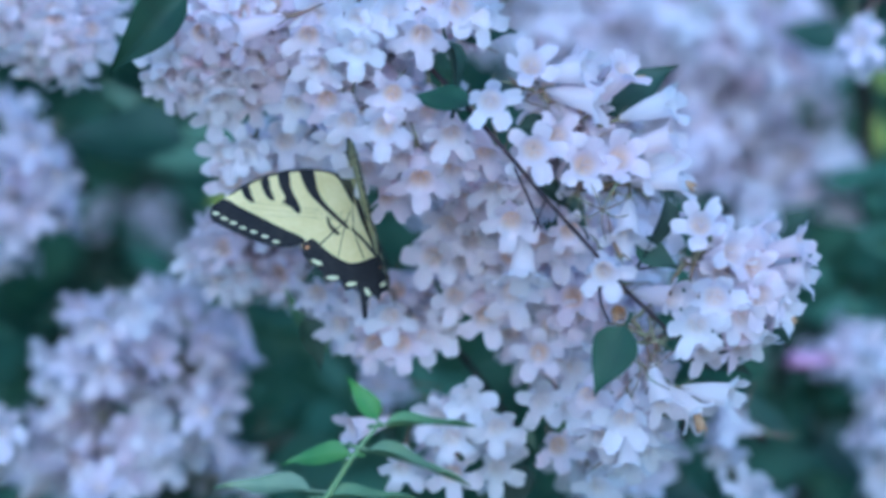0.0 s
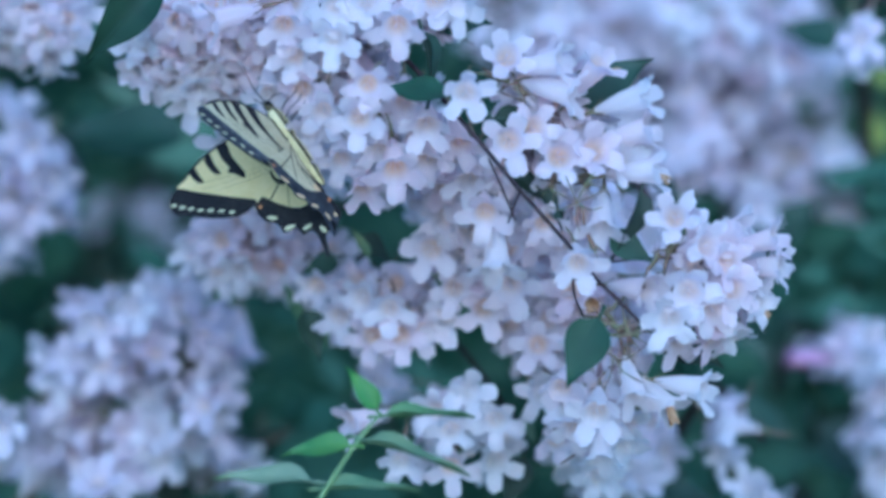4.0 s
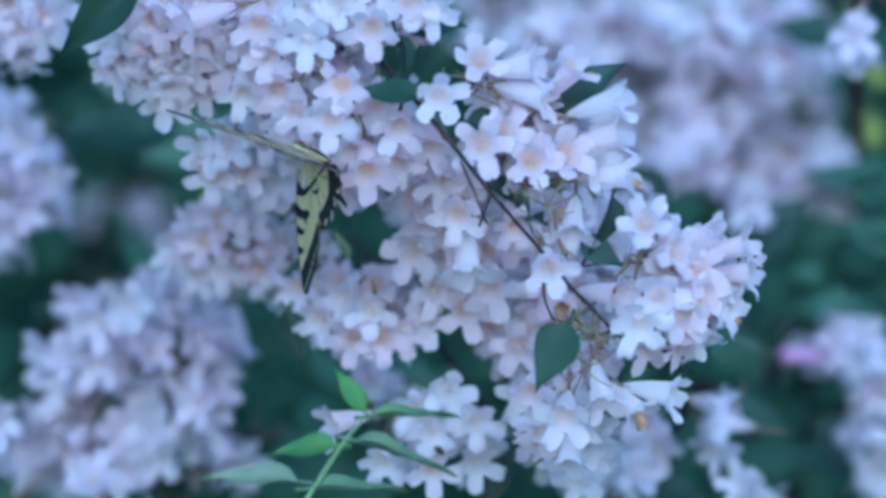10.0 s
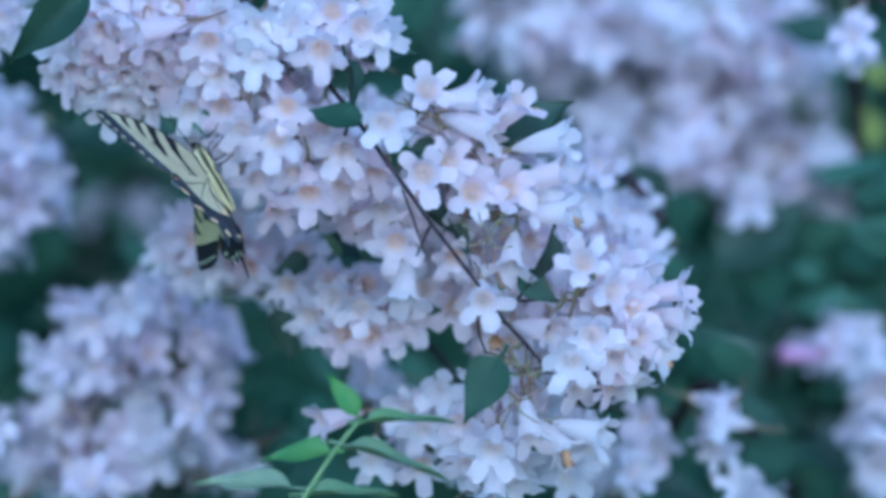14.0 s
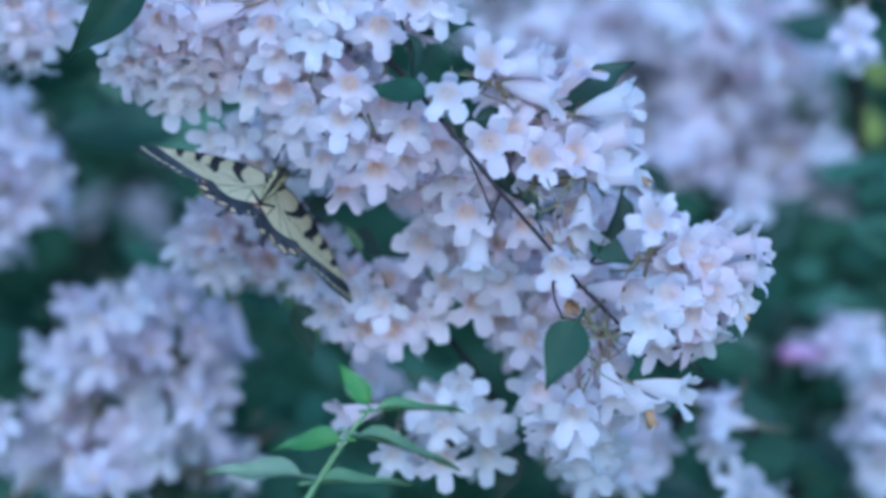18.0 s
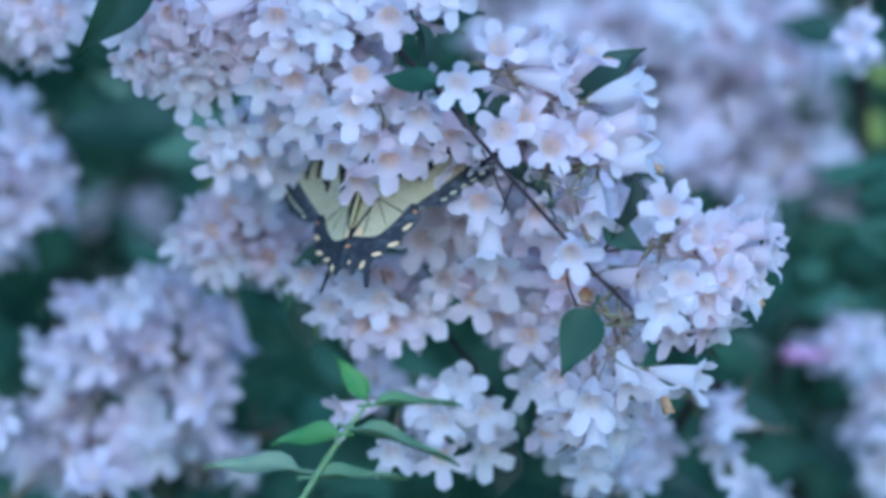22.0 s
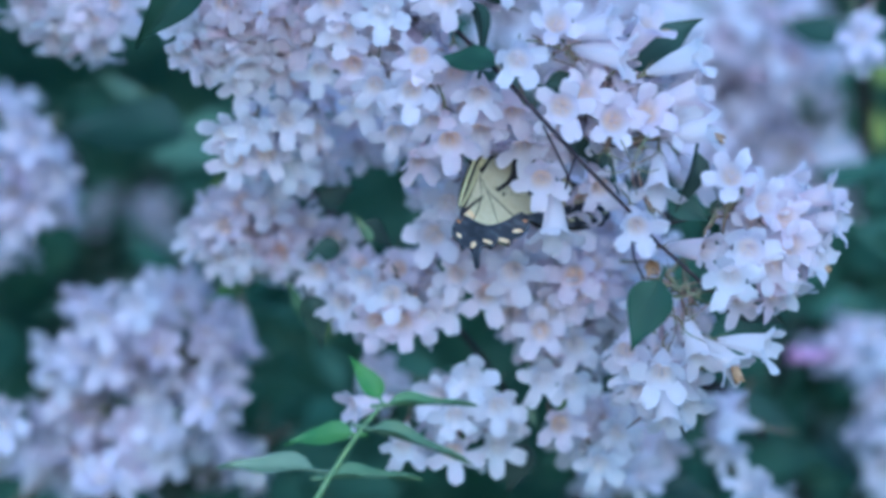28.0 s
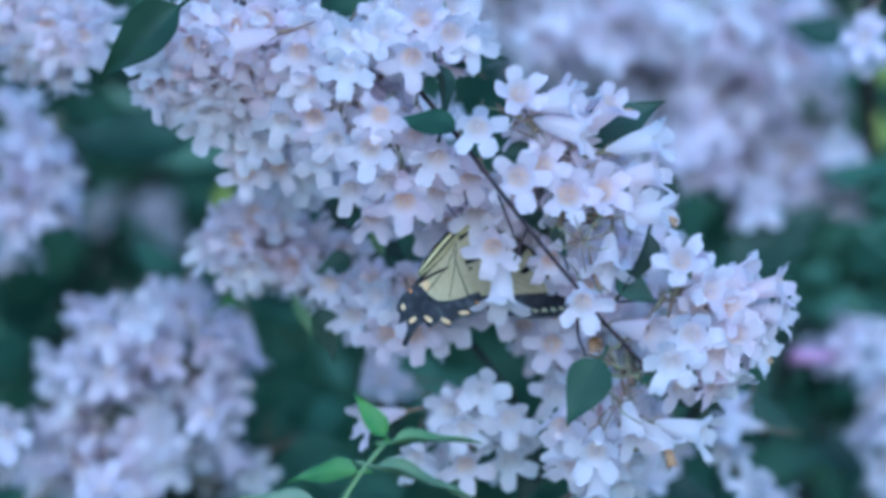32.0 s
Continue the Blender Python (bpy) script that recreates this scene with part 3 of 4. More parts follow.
# ---- the branch behind it ----
middle = branch("lower branch of pale pink bell flowers behind the first", spot(-0.40, -1.99, 0.07))
stem("stem", [spot(-9.76, 15.73, 0.45), spot(-5.08, 7.37, 0.24), spot(-4.75, 2.36, 0.20), spot(-2.41, -0.48, 0.18), spot(0.27, -2.82, 0.15), spot(2.44, -5.67, 0.12)], 0.0022, 0.0007, BARK, middle, "dark brown woody stem")
M = lambda *a, **k: flower(middle, *a, **k)
M(-5.75, 2.89, -0.2, -0.23, 0.045)
M(-4.66, 3.19, 0.1, -0.18, 0.045)
M(-6.5, 2.77, -0.4, -0.23, 0.05)
M(-3.91, 2.86, 0.0, -0.34, 0.05)
M(-5.25, 2.19, 0.0, -0.4, 0.055)
M(-6.25, 2.02, -0.2, -0.34, 0.055)
M(-4.41, 1.85, 0.2, -0.34, 0.06)
M(-1.57, -1.99, 0.0, -0.26, 0.045)
M(-1.24, -2.79, 0.1, -0.31, 0.05)
M(-2.07, -2.82, -0.3, -0.4, 0.055)
M(-0.57, -2.66, 0.2, -0.4, 0.055)
M(-2.41, -1.65, -0.3, -0.34, 0.06)
M(-3.07, -2.24, -0.4, -0.45, 0.065)
M(-3.74, -1.32, -0.4, -0.4, 0.08)
M(0.35, -1.4, 0.1, -0.26, 0.05)
M(0.1, -2.24, 0.0, -0.4, 0.055)
M(1.44, 0.02, 0.1, -0.4, 0.06)
M(2.86, -3.07, 0.1, -0.09, 0.045)
M(3.78, -2.07, 0.2, -0.12, 0.05)
M(1.94, -1.49, 0.1, -0.51, 0.06)
M(2.94, -1.65, 0.2, -0.51, 0.06)
M(2.02, -2.49, 0.0, -0.51, 0.065)
M(3.94, -3.49, 0.2, -0.34, 0.055)
M(3.61, -0.99, 0.2, -0.4, 0.055)
M(0.27, -5.58, 0.0, -0.31, 0.045)
M(1.6, -5.28, 0.1, -0.23, 0.045)
M(0.77, -4.41, -0.1, -0.12, 0.05)
M(-0.23, -5.0, -0.5, -0.12, 0.055)
M(0.27, -6.67, 0.0, -0.4, 0.055)
M(1.6, -6.5, 0.1, -0.45, 0.06)
M(2.94, -4.5, 0.2, -0.23, 0.055)
M(3.78, -4.66, 0.2, -0.29, 0.055)
M(3.44, -5.83, 0.1, -0.34, 0.06)
M(-2.66, -5.3, -0.9, -0.2, 0.05)
M(-1.24, -6.5, -0.2, -0.51, 0.055)
M(4.61, -7.0, 0.2, -0.4, 0.06)
M(0.1, 0.69, -0.1, -0.4, 0.045, size=1.1)
M(0.85, 0.27, 0.1, -0.29, 0.045, size=1.15)
M(-0.32, -0.23, -0.1, -0.29, 0.045, size=1.1)
M(3.61, 0.02, 0.2, -0.4, 0.03, size=1.1)
M(2.86, 0.18, 0.1, -0.45, 0.035, size=1.1)
M(4.11, 0.77, 0.2, -0.4, 0.03, size=1.0)
M(1.44, 0.69, 0.0, -0.45, 0.05, size=1.1)
M(2.02, -1.32, 0.0, -0.51, 0.04, size=1.15)
M(1.27, -1.99, 0.1, -0.4, 0.05, size=1.1)
M(3.19, -2.32, 0.1, -0.23, 0.05, size=1.1)
spray(middle, -4.75, 2.36, 0.10, 1.8, 1.4, 0.025, 18, 21, droop=0.3, near=0.7)
spray(middle, -6.00, 0.05, 0.12, 1.8, 1.3, 0.02, 24, 22, droop=0.15, near=0.9)
spray(middle, -4.30, -0.90, 0.12, 1.3, 1.1, 0.02, 11, 32, droop=0.2, near=0.8)
spray(middle, -1.57, -1.99, 0.09, 1.6, 1.5, 0.025, 16, 23, droop=0.4)
spray(middle, 1.27, -0.45, 0.10, 2.0, 1.4, 0.025, 18, 24, droop=0.4)
spray(middle, 2.97, -3.13, 0.095, 1.4, 1.0, 0.025, 11, 25, droop=0.4)
spray(middle, 0.77, -5.67, 0.09, 1.7, 1.3, 0.025, 14, 26, droop=0.4)
spray(middle, 4.48, -6.00, 0.10, 1.3, 1.4, 0.025, 12, 27, droop=0.35)
spray(middle, 4.91, -2.46, 0.10, 1.4, 1.6, 0.025, 13, 28, droop=0.4)
spray(middle, 3.28, 0.35, 0.10, 1.7, 1.4, 0.02, 14, 30, droop=0.4)
spray(middle, -1.67, 3.06, 0.13, 1.8, 1.2, 0.02, 12, 33, droop=0.4)
spray(middle, -3.74, 4.03, 0.13, 1.8, 1.2, 0.02, 12, 34, droop=0.4)
spray(middle, 2.20, 1.30, 0.055, 1.3, 0.9, 0.015, 9, 39, droop=0.35)
spray(middle, 1.20, -0.40, 0.055, 1.5, 0.9, 0.015, 8, 40, droop=0.35)
spray(middle, 4.10, -1.60, 0.05, 0.9, 0.9, 0.015, 6, 41, droop=0.35)
spray(middle, 0.30, 0.95, 0.115, 1.1, 0.8, 0.02, 7, 35, droop=0.4)
for u, v, r, up in ((-3.74, 0.69, 0.6, 0.3), (-3.07, -0.48, -0.7, -0.3), (-2.41, 0.18, 0.5, -0.4), (-4.08, -1.99, 0.3, -0.8), (2.61, 0.35, 0.7, 0.3), (2.44, -6.33, -0.3, -0.8)):
    leaf(middle, u, v, r, up, (0.2, -0.8, 0.5), 0.08, 0.1, rng.randrange(3), 0.6)
for u, v, r, up in ((2.44, -5.33, 0.5, -0.8), (-2.16, -0.48, -0.3, 0.6), (-0.23, -0.99, 0.6, -0.6), (0.60, -6.17, -0.5, -0.7), (3.36, -5.50, 0.4, 0.6), (-2.91, -1.99, 0.3, -0.6), (1.77, -2.66, -0.4, 0.6)):
    leaf(middle, u, v, r, up, (0.2, -0.8, 0.5), 0.07, 0.1, 10 + rng.randrange(2), 0.4)

# ---- branches that stand still behind ----
def truss(label, u, v, back, lumps, leaves, seed, fill=1.0):
    """A branch deeper in the bush: lumps are (u, v, half width, half height, flowers)."""
    thing = branch(label, spot(u, v, back))
    r = random.Random(seed)
    k = 0.01 * (REACH + back) / REACH
    o = spot(u, v, back)
    stem("stem", [o + Vector((r.uniform(-0.2, 0.2), 0.45, -0.5)), o + Vector((r.uniform(-0.05, 0.05), 0.2, -0.1)), o + Vector((0, 0.04, 0.01)), o + Vector((0.02, 0, 0.0))], 0.004, 0.001, BARK, thing)
    for a, b, w, h, n in lumps:
        spray(thing, a, b, back + r.uniform(-0.02, 0.03), w, h, 0.05, round(n * fill), seed + n + int(a * 10), "far", 0.3, 0.5)
    for _ in range(leaves):
        a, b, w, h, n = r.choice(lumps)
        leaf(thing, a + r.uniform(-1, 1) * w, b + r.uniform(-1, 1) * h, r.uniform(-1, 1), r.uniform(-1, 0.5), (r.uniform(-0.5, 0.5), -0.8, 0.5), back + r.uniform(0.03, 0.08), 0.1, r.randrange(3), 1.1)
    return thing


low = truss("blurred mass of pale bell flowers with painted skylight tint on a low branch", -9.43, -3.99, 0.20, [(-9.68, -2.16, 0.92, 0.75, 15), (-8.17, -1.57, 0.87, 0.75, 15), (-7.0, -2.82, 0.97, 0.7, 14), (-10.59, -3.49, 1.0, 0.8, 14), (-9.09, -3.66, 1.34, 0.87, 18), (-7.5, -4.5, 1.25, 0.87, 16), (-11.1, -5.08, 1.17, 0.92, 16), (-9.51, -5.92, 1.5, 0.92, 18), (-7.34, -6.25, 1.34, 0.8, 15), (-11.93, -6.83, 1.0, 0.6, 9), (-6.0, -6.5, 0.7, 0.53, 6), (-13.02, -5.5, 0.42, 0.84, 5), (-10.26, -7.0, 1.34, 0.53, 10)], 26, 41, 0.68)
truss("blurred pale blossom beside dark leaves", -12.43, 1.85, 0.24, [(-12.43, 3.02, 1.1, 1.1, 12), (-12.60, 1.10, 1.4, 1.3, 20), (-12.10, 2.36, 1.2, 1.0, 10)], 3, 42)
truss("far blurred spray of pale bell flowers with painted skylight tint", 8.96, 5.03, 0.34, [(7.79, 6.37, 1.84, 1.5, 34), (10.29, 5.53, 1.67, 1.67, 34), (8.29, 3.69, 1.67, 1.5, 28), (10.8, 2.36, 1.34, 1.34, 22), (4.45, 6.37, 2.17, 1.5, 34), (5.78, 3.36, 1.5, 1.17, 20), (2.27, 6.7, 1.5, 1.34, 20), (9.12, 1.69, 1.0, 0.84, 12), (7.29, 2.36, 1.17, 1.0, 14), (6.62, 5.03, 1.84, 1.5, 26)], 8, 43, 0.9)
truss("pale blossom with painted skylight tint deeper behind the far spray", 7.0, 5.2, 0.46, [(4.95, 5.87, 2.51, 1.84, 24), (9.12, 4.36, 2.51, 2.01, 26), (7.79, 6.7, 2.34, 1.5, 20), (6.62, 3.02, 2.01, 1.34, 14)], 8, 49, 0.7)
side = truss("blurred pale blossom among green leaves", 12.30, -4.16, 0.28, [(11.97, -2.99, 0.84, 0.58, 7), (12.8, -3.99, 0.58, 0.75, 6), (12.88, -6.17, 0.58, 0.92, 6)], 4, 44)
edge = truss("single pale flower truss near the edge", 12.63, 6.12, 0.22, [(12.63, 6.12, 0.8, 0.6, 4)], 1, 45)
truss("small pale truss low in the bush", 7.62, -5.67, 0.16, [(-1.65, -4.05, 0.5, 0.4, 4), (6.37, -5.53, 0.5, 0.6, 3), (8.39, -5.25, 0.25, 0.9, 4), (5.45, -7.00, 0.9, 0.5, 5), (9.12, -7.25, 0.6, 0.4, 3)], 5, 46)
truss("pale pink blossom hidden behind the arching branch", 4.95, 0.69, 0.13, [(4.61, 1.35, 1.6, 1.3, 16), (5.62, -0.65, 1.2, 1.2, 14)], 3, 47)

truss("dim pink blossom deep in the shade", -9.17, 0.85, 0.55, [(-9.17, 0.85, 0.9, 0.8, 3)], 6, 48)
for u, v, r, up, back, k, size in ((-7.59, 3.19, -0.9, 0.1, 0.25, 0, 2.2), (-8.92, 4.03, -0.5, 0.4, 0.3, 10, 1.0), (-4.08, -2.49, -0.3, 0.8, 0.1, 10, 0.8), (-6.75, -1.65, 0.6, 0.3, 0.14, 10, 0.9), (9.46, -4.33, -0.6, 0.6, 0.3, 0, 2.0), (11.13, -5.33, 0.6, -0.5, 0.3, 0, 2.2), (8.46, -0.65, 0.6, 0.5, 0.3, 0, 2.0)):
    leaf(low, u, v, r, up, (0.2, -0.7, 0.6), back, 0.1, k, size * 0.7)

for u, v, r, up, back in ((13.00, 2.86, -0.1, 0.95, 0.4), (12.63, 5.45, 0.7, -0.6, 0.42)):
    part("leaf", YOUNG, None, edge, "yellow-green young leaf", parent_place(edge).inverted() @ turn_leaf(spot(u, v, back), (r, -0.1, up), (0.3, -0.9, 0.3), 0.55))
flower(side, 10.49, -3.23, -0.95, 0.1, 0.27, 0.2, "bud", 1.0)

for u, v, r, up in ((-6.5, 1.85, -0.2, -0.9), (-8.56, 4.36, 0.3, -0.9), (-3.99, -1.74, 0.5, -0.7), (2.36, -2.24, -0.6, 0.3)):
    part("young_leaf", YOUNG, None, home, "yellow-green young leaf", parent_place(home).inverted() @ turn_leaf(spot(u, v, 0.3), (r, -0.1, up), (0.3, -0.9, 0.3), 0.55))

# ---- the fresh sprig in front ----
sprig = tagged(new("leafy_sprig"), "slender sprig with fresh light green leaves", "sprig")
sprig.matrix_basis = Matrix.Translation(spot(-3.74, -7.67, -0.05))
stem("stem", [spot(-5.25, -10.34, -0.05), spot(-3.49, -7.42, -0.05), spot(-2.57, -6.00, -0.05), spot(-1.94, -5.25, -0.05)], 0.0010, 0.0005, GREENWOOD, sprig)
leaf(sprig, -1.94, -5.03, -0.5, 0.8, (0.2, -1, 0.2), -0.05, 0.1, 11, 0.8)
leaf(sprig, -1.74, -5.20, 0.98, 0.12, (0.0, -0.42, 0.9), -0.05, 0.0, 10, 0.95)
leaf(sprig, -2.24, -5.92, 0.95, -0.2, (0.0, -0.42, 0.9), -0.05, 0.0, 10, 1.15)
leaf(sprig, -2.71, -6.08, -0.98, 0.05, (0.1, -0.7, 0.7), -0.05, 0.1, 11, 1.05)
leaf(sprig, -3.88, -7.14, -0.98, 0.14, (0.1, -0.55, 0.8), -0.05, 0.1, 10, 1.05)
leaf(sprig, -3.49, -7.34, 0.95, 0.1, (0.1, -0.5, 0.9), -0.05, 0.1, 10, 1.0)

# ---- the butterfly: body frame in millimetres, x to its right, y ahead, z up ----
butterfly = tagged(new("swallowtail_butterfly"), "yellow and black striped butterfly feeding on blossom", "butterfly")
butterfly.empty_display_size = 0.01


def slab(name, outline, low, high, mats, parent, mirror=1, smooth=2, label="", below=None):
    """A thin plate over an outline given as pairs of mm; below adds a second plate under the wing."""
    line = [Vector((x, y, 0)) for x, y in outline]
    if smooth > 1:
        line = spline(line + line[:1], smooth)[:-1]
    line = [p * 0.001 for p in line]
    bm = bmesh.new()
    for n, (lo, hi) in enumerate(((low, high),) if below is None else ((low, high), below)):
        done = set(bm.faces)
        ring = [bm.verts.new((p.x * mirror, p.y, lo * 0.001)) for p in line]
        face = bm.faces.new(ring)
        face.normal_update()
        if face.normal.z < 0:
            face.normal_flip()
        out = bmesh.ops.extrude_face_region(bm, geom=[face])
        top = [g for g in out["geom"] if isinstance(g, bmesh.types.BMVert)]
        bmesh.ops.translate(bm, verts=top, vec=(0, 0, (hi - lo) * 0.001))
        if n == 1:
            for f in bm.faces:
                if f not in done:
                    f.material_index = len(mats) - 1
    if below is None and len(mats) > 1:
        for f in bm.faces:
            if f.calc_center_median().z < (low + high) * 0.0005 - 1e-6:
                f.material_index = 1
    bmesh.ops.triangulate(bm, faces=[f for f in bm.faces if len(f.verts) > 4])
    bmesh.ops.recalc_face_normals(bm, faces=bm.faces)
    ob = part(name, bm, mats, parent, label)
    for p in ob.data.polygons:
        p.use_smooth = False
    return ob


UP, DOWN = (0.045, 0.085), (-0.085, -0.045)


def mark(name, outline, parent, mirror, top, under, smooth=2, label=""):
    slab(name, outline, UP[0], UP[1], [top, under], parent, mirror, smooth, label, DOWN)


def dot(name, at, long, wide, tilt, parent, mirror, top, under, lift=0.05):
    c, s = math.cos(radians(tilt)), math.sin(radians(tilt))
    ring = []
    for k in range(10):
        w = 2 * math.pi * k / 10
        x, y = long * 0.5 * math.cos(w), wide * 0.5 * math.sin(w)
        ring.append((at[0] + x * c - y * s, at[1] + x * s + y * c))
    slab(name, ring, UP[1] - 0.01, UP[1] + lift, [top, under], parent, mirror, 1, "", (-UP[1] - lift, -UP[1] + 0.01))


def fore_wing(mirror):
    wing = slab("fore_wing", [(1.2, 0.6), (3.3, 4.0), (9.0, 7.5), (18.2, 9.7), (28.0, 9.9), (36.1, 8.1), (42.8, 5.3), (44.0, 3.6), (43.4, 1.1), (40.4, -1.7), (34.4, -7.0), (26.7, -12.0), (20.8, -12.6), (13.6, -11.0), (7.0, -9.1), (1.7, -5.3)], -0.04, 0.04, [WING, WING_UNDER], butterfly, mirror, 4, "yellow wing with black stripes and margin")
    mark("black_margin", [(43.0, 5.7), (44.1, 3.6), (43.5, 1.0), (40.4, -1.8), (34.4, -7.2), (26.8, -12.1), (20.7, -12.7), (19.1, -11.7), (21.1, -9.5), (25.0, -6.1), (30.9, -0.4), (35.1, 3.6), (38.6, 7.1)], wing, mirror, WING_DARK, WING_GREY)
    mark("black_stripe", [(32.9, 8.7), (30.5, 9.2), (30.4, 5.5), (30.2, 3.0), (32.3, 5.1), (32.7, 6.6)], wing, mirror, WING_DARK, WING_DARK)
    mark("black_stripe", [(26.7, 9.0), (24.1, 9.4), (24.5, 5.7), (24.2, 2.0), (26.1, 3.5), (26.7, 6.4)], wing, mirror, WING_DARK, WING_DARK)
    mark("black_stripe", [(21.2, 9.9), (17.6, 9.3), (18.5, 4.8), (17.8, 0.0), (17.6, -2.3), (18.5, -4.0), (20.5, -0.7), (22.5, 1.2), (20.9, 1.8), (21.6, 5.5)], wing, mirror, WING_DARK, WING_DARK)
    mark("black_stripe", [(14.7, 8.8), (10.5, 7.8), (11.0, 2.6), (10.4, -2.1), (7.4, -8.1), (5.4, -11.8), (6.2, -12.1), (9.9, -6.2), (12.9, -0.8), (14.3, 3.0)], wing, mirror, WING_DARK, WING_DARK)
    mark("black_edge", [(3.2, 4.1), (9.0, 7.6), (18.2, 9.9), (28.0, 10.0), (36.1, 8.2), (36.0, 7.5), (28.0, 9.3), (18.2, 9.2), (9.2, 6.9), (4.7, 4.2), (3.5, 0.5), (2.4, -5.1), (1.8, -5.3), (1.2, 0.6)], wing, mirror, WING_DARK, WING_DARK)
    mark("black_mark", [(10.9, -7.1), (10.2, -7.3), (10.3, -9.5), (8.6, -12.6), (9.5, -13.2), (11.2, -10.0)], wing, mirror, WING_DARK, WING_DARK)
    for at in ((42.3, 3.5), (40.3, 1.3), (38.1, -0.8), (35.8, -3.0), (33.1, -5.1), (30.2, -7.4), (27.6, -9.8)):
        dot("pale_spot", at, 2.3, 1.0, 26, wing, mirror, WING_PALE, WING_PALE)
    for a, b in (((7.5, -8.4), (28.9, -1.2)), ((5.9, -7.9), (31.8, 1.8)), ((5.7, -7.2), (33.3, 4.5))):
        d = Vector((b[0] - a[0], b[1] - a[1]))
        n = Vector((-d.y, d.x)).normalized() * 0.045
        mark("vein", [(a[0] + n.x, a[1] + n.y), (b[0] + n.x, b[1] + n.y), (b[0] - n.x, b[1] - n.y), (a[0] - n.x, a[1] - n.y)], wing, mirror, WING_GREY, WING_GREY, 1)
    return wing


def hind_wing(mirror):
    wing = slab("hind_wing", [(1.1, -3.2), (7.3, -7.5), (13.9, -9.4), (20.2, -12.1), (20.8, -15.0), (20.3, -17.3), (19.5, -19.1), (18.0, -20.5), (16.8, -23.1), (16.9, -25.2), (14.7, -26.0), (12.8, -26.7), (12.0, -29.6), (9.9, -29.8), (8.5, -31.3), (8.5, -34.4), (9.3, -39.1), (8.3, -39.0), (6.8, -34.9), (4.5, -33.6), (3.2, -35.6), (2.0, -33.5), (-0.2, -33.1), (-1.6, -29.7), (-0.3, -23.3), (0.2, -17.1), (0.7, -9.4)], -0.13, -0.05, [WING, WING_UNDER], butterfly, mirror, 3, "yellow wing with scalloped black margin and a tail")
    up, under = (-0.045, -0.01), (-0.175, -0.135)
    slab("black_margin", [(20.3, -11.9), (17.3, -11.4), (14.8, -15.3), (12.1, -19.0), (8.5, -22.3), (4.1, -22.9), (-0.2, -23.0), (-1.8, -29.8), (-0.3, -33.2), (1.9, -33.7), (3.3, -35.9), (4.5, -33.8), (6.7, -35.0), (8.2, -39.3), (9.5, -39.2), (8.7, -34.5), (8.6, -31.5), (9.9, -29.9), (12.1, -29.8), (12.9, -26.8), (14.8, -26.1), (17.1, -25.3), (17.1, -23.2), (18.2, -20.7), (19.7, -19.3), (20.5, -17.3), (21.0, -15.1)], up[0], up[1], [WING_DARK, WING_GREY], wing, mirror, 2, "", under)
    slab("amber_patch", [(0.3, -19.2), (3.4, -20.6), (4.2, -22.7), (0.2, -22.9)], up[0] + 0.004, up[1] - 0.006, [WING, WING_AMBER], wing, mirror, 2, "", (under[0] + 0.006, under[1] - 0.004))
    slab("black_stripe", [(5.0, -12.7), (2.4, -18.0), (0.4, -23.1), (-0.4, -22.7), (1.7, -17.4), (4.5, -12.4)], up[0], up[1], [WING_DARK, WING_DARK], wing, mirror, 2, "", under)
    for ring in ([(0.7, -3.4), (0.4, -10.3), (-0.4, -17.3), (-0.8, -23.1), (0.0, -23.3), (0.7, -17.4), (1.4, -10.3), (1.4, -3.9)], [(2.1, -5.2), (1.8, -5.3), (4.2, -12.9), (3.8, -22.1), (4.1, -22.2), (4.5, -13.2)], [(3.2, -6.4), (2.9, -6.5), (7.3, -12.8), (10.7, -19.0), (10.9, -18.9), (7.5, -12.6)], [(5.7, -9.5), (5.4, -9.7), (11.9, -13.0), (15.4, -14.6), (15.6, -14.2), (12.0, -12.6)]):
        slab("vein", ring, up[0] + 0.002, up[1] - 0.002, [WING_DARK, WING_DARK], wing, mirror, 2, "", (under[0] + 0.002, under[1] - 0.002))
    for at, a, b, tilt in (((17.8, -19.2), 3.8, 1.4, 40), ((14.6, -25.1), 4.0, 1.4, 18), ((9.8, -28.5), 3.4, 1.4, 10), ((5.9, -32.2), 1.4, 3.0, -15), ((0.9, -31.3), 2.0, 1.3, -30)):
        c, s = math.cos(radians(tilt)), math.sin(radians(tilt))
        ring = [(at[0] + a * 0.5 * math.cos(k * 0.628) * c - b * 0.5 * math.sin(k * 0.628) * s, at[1] + a * 0.5 * math.cos(k * 0.628) * s + b * 0.5 * math.sin(k * 0.628) * c) for k in range(10)]
        slab("crescent", ring, -0.02, 0.03, [WING_PALE, WING_AMBER], wing, mirror, 1, "", (-0.21, -0.165))
    for at in ((19.2, -14.1), (-0.4, -26.1)):
        ring = [(at[0] + 0.7 * math.cos(k * 0.628), at[1] + 0.55 * math.sin(k * 0.628)) for k in range(10)]
        slab("orange_spot", ring, -0.02, 0.03, [WING_ORANGE, WING_ORANGE], wing, mirror, 1, "", (-0.21, -0.165))
    return wing


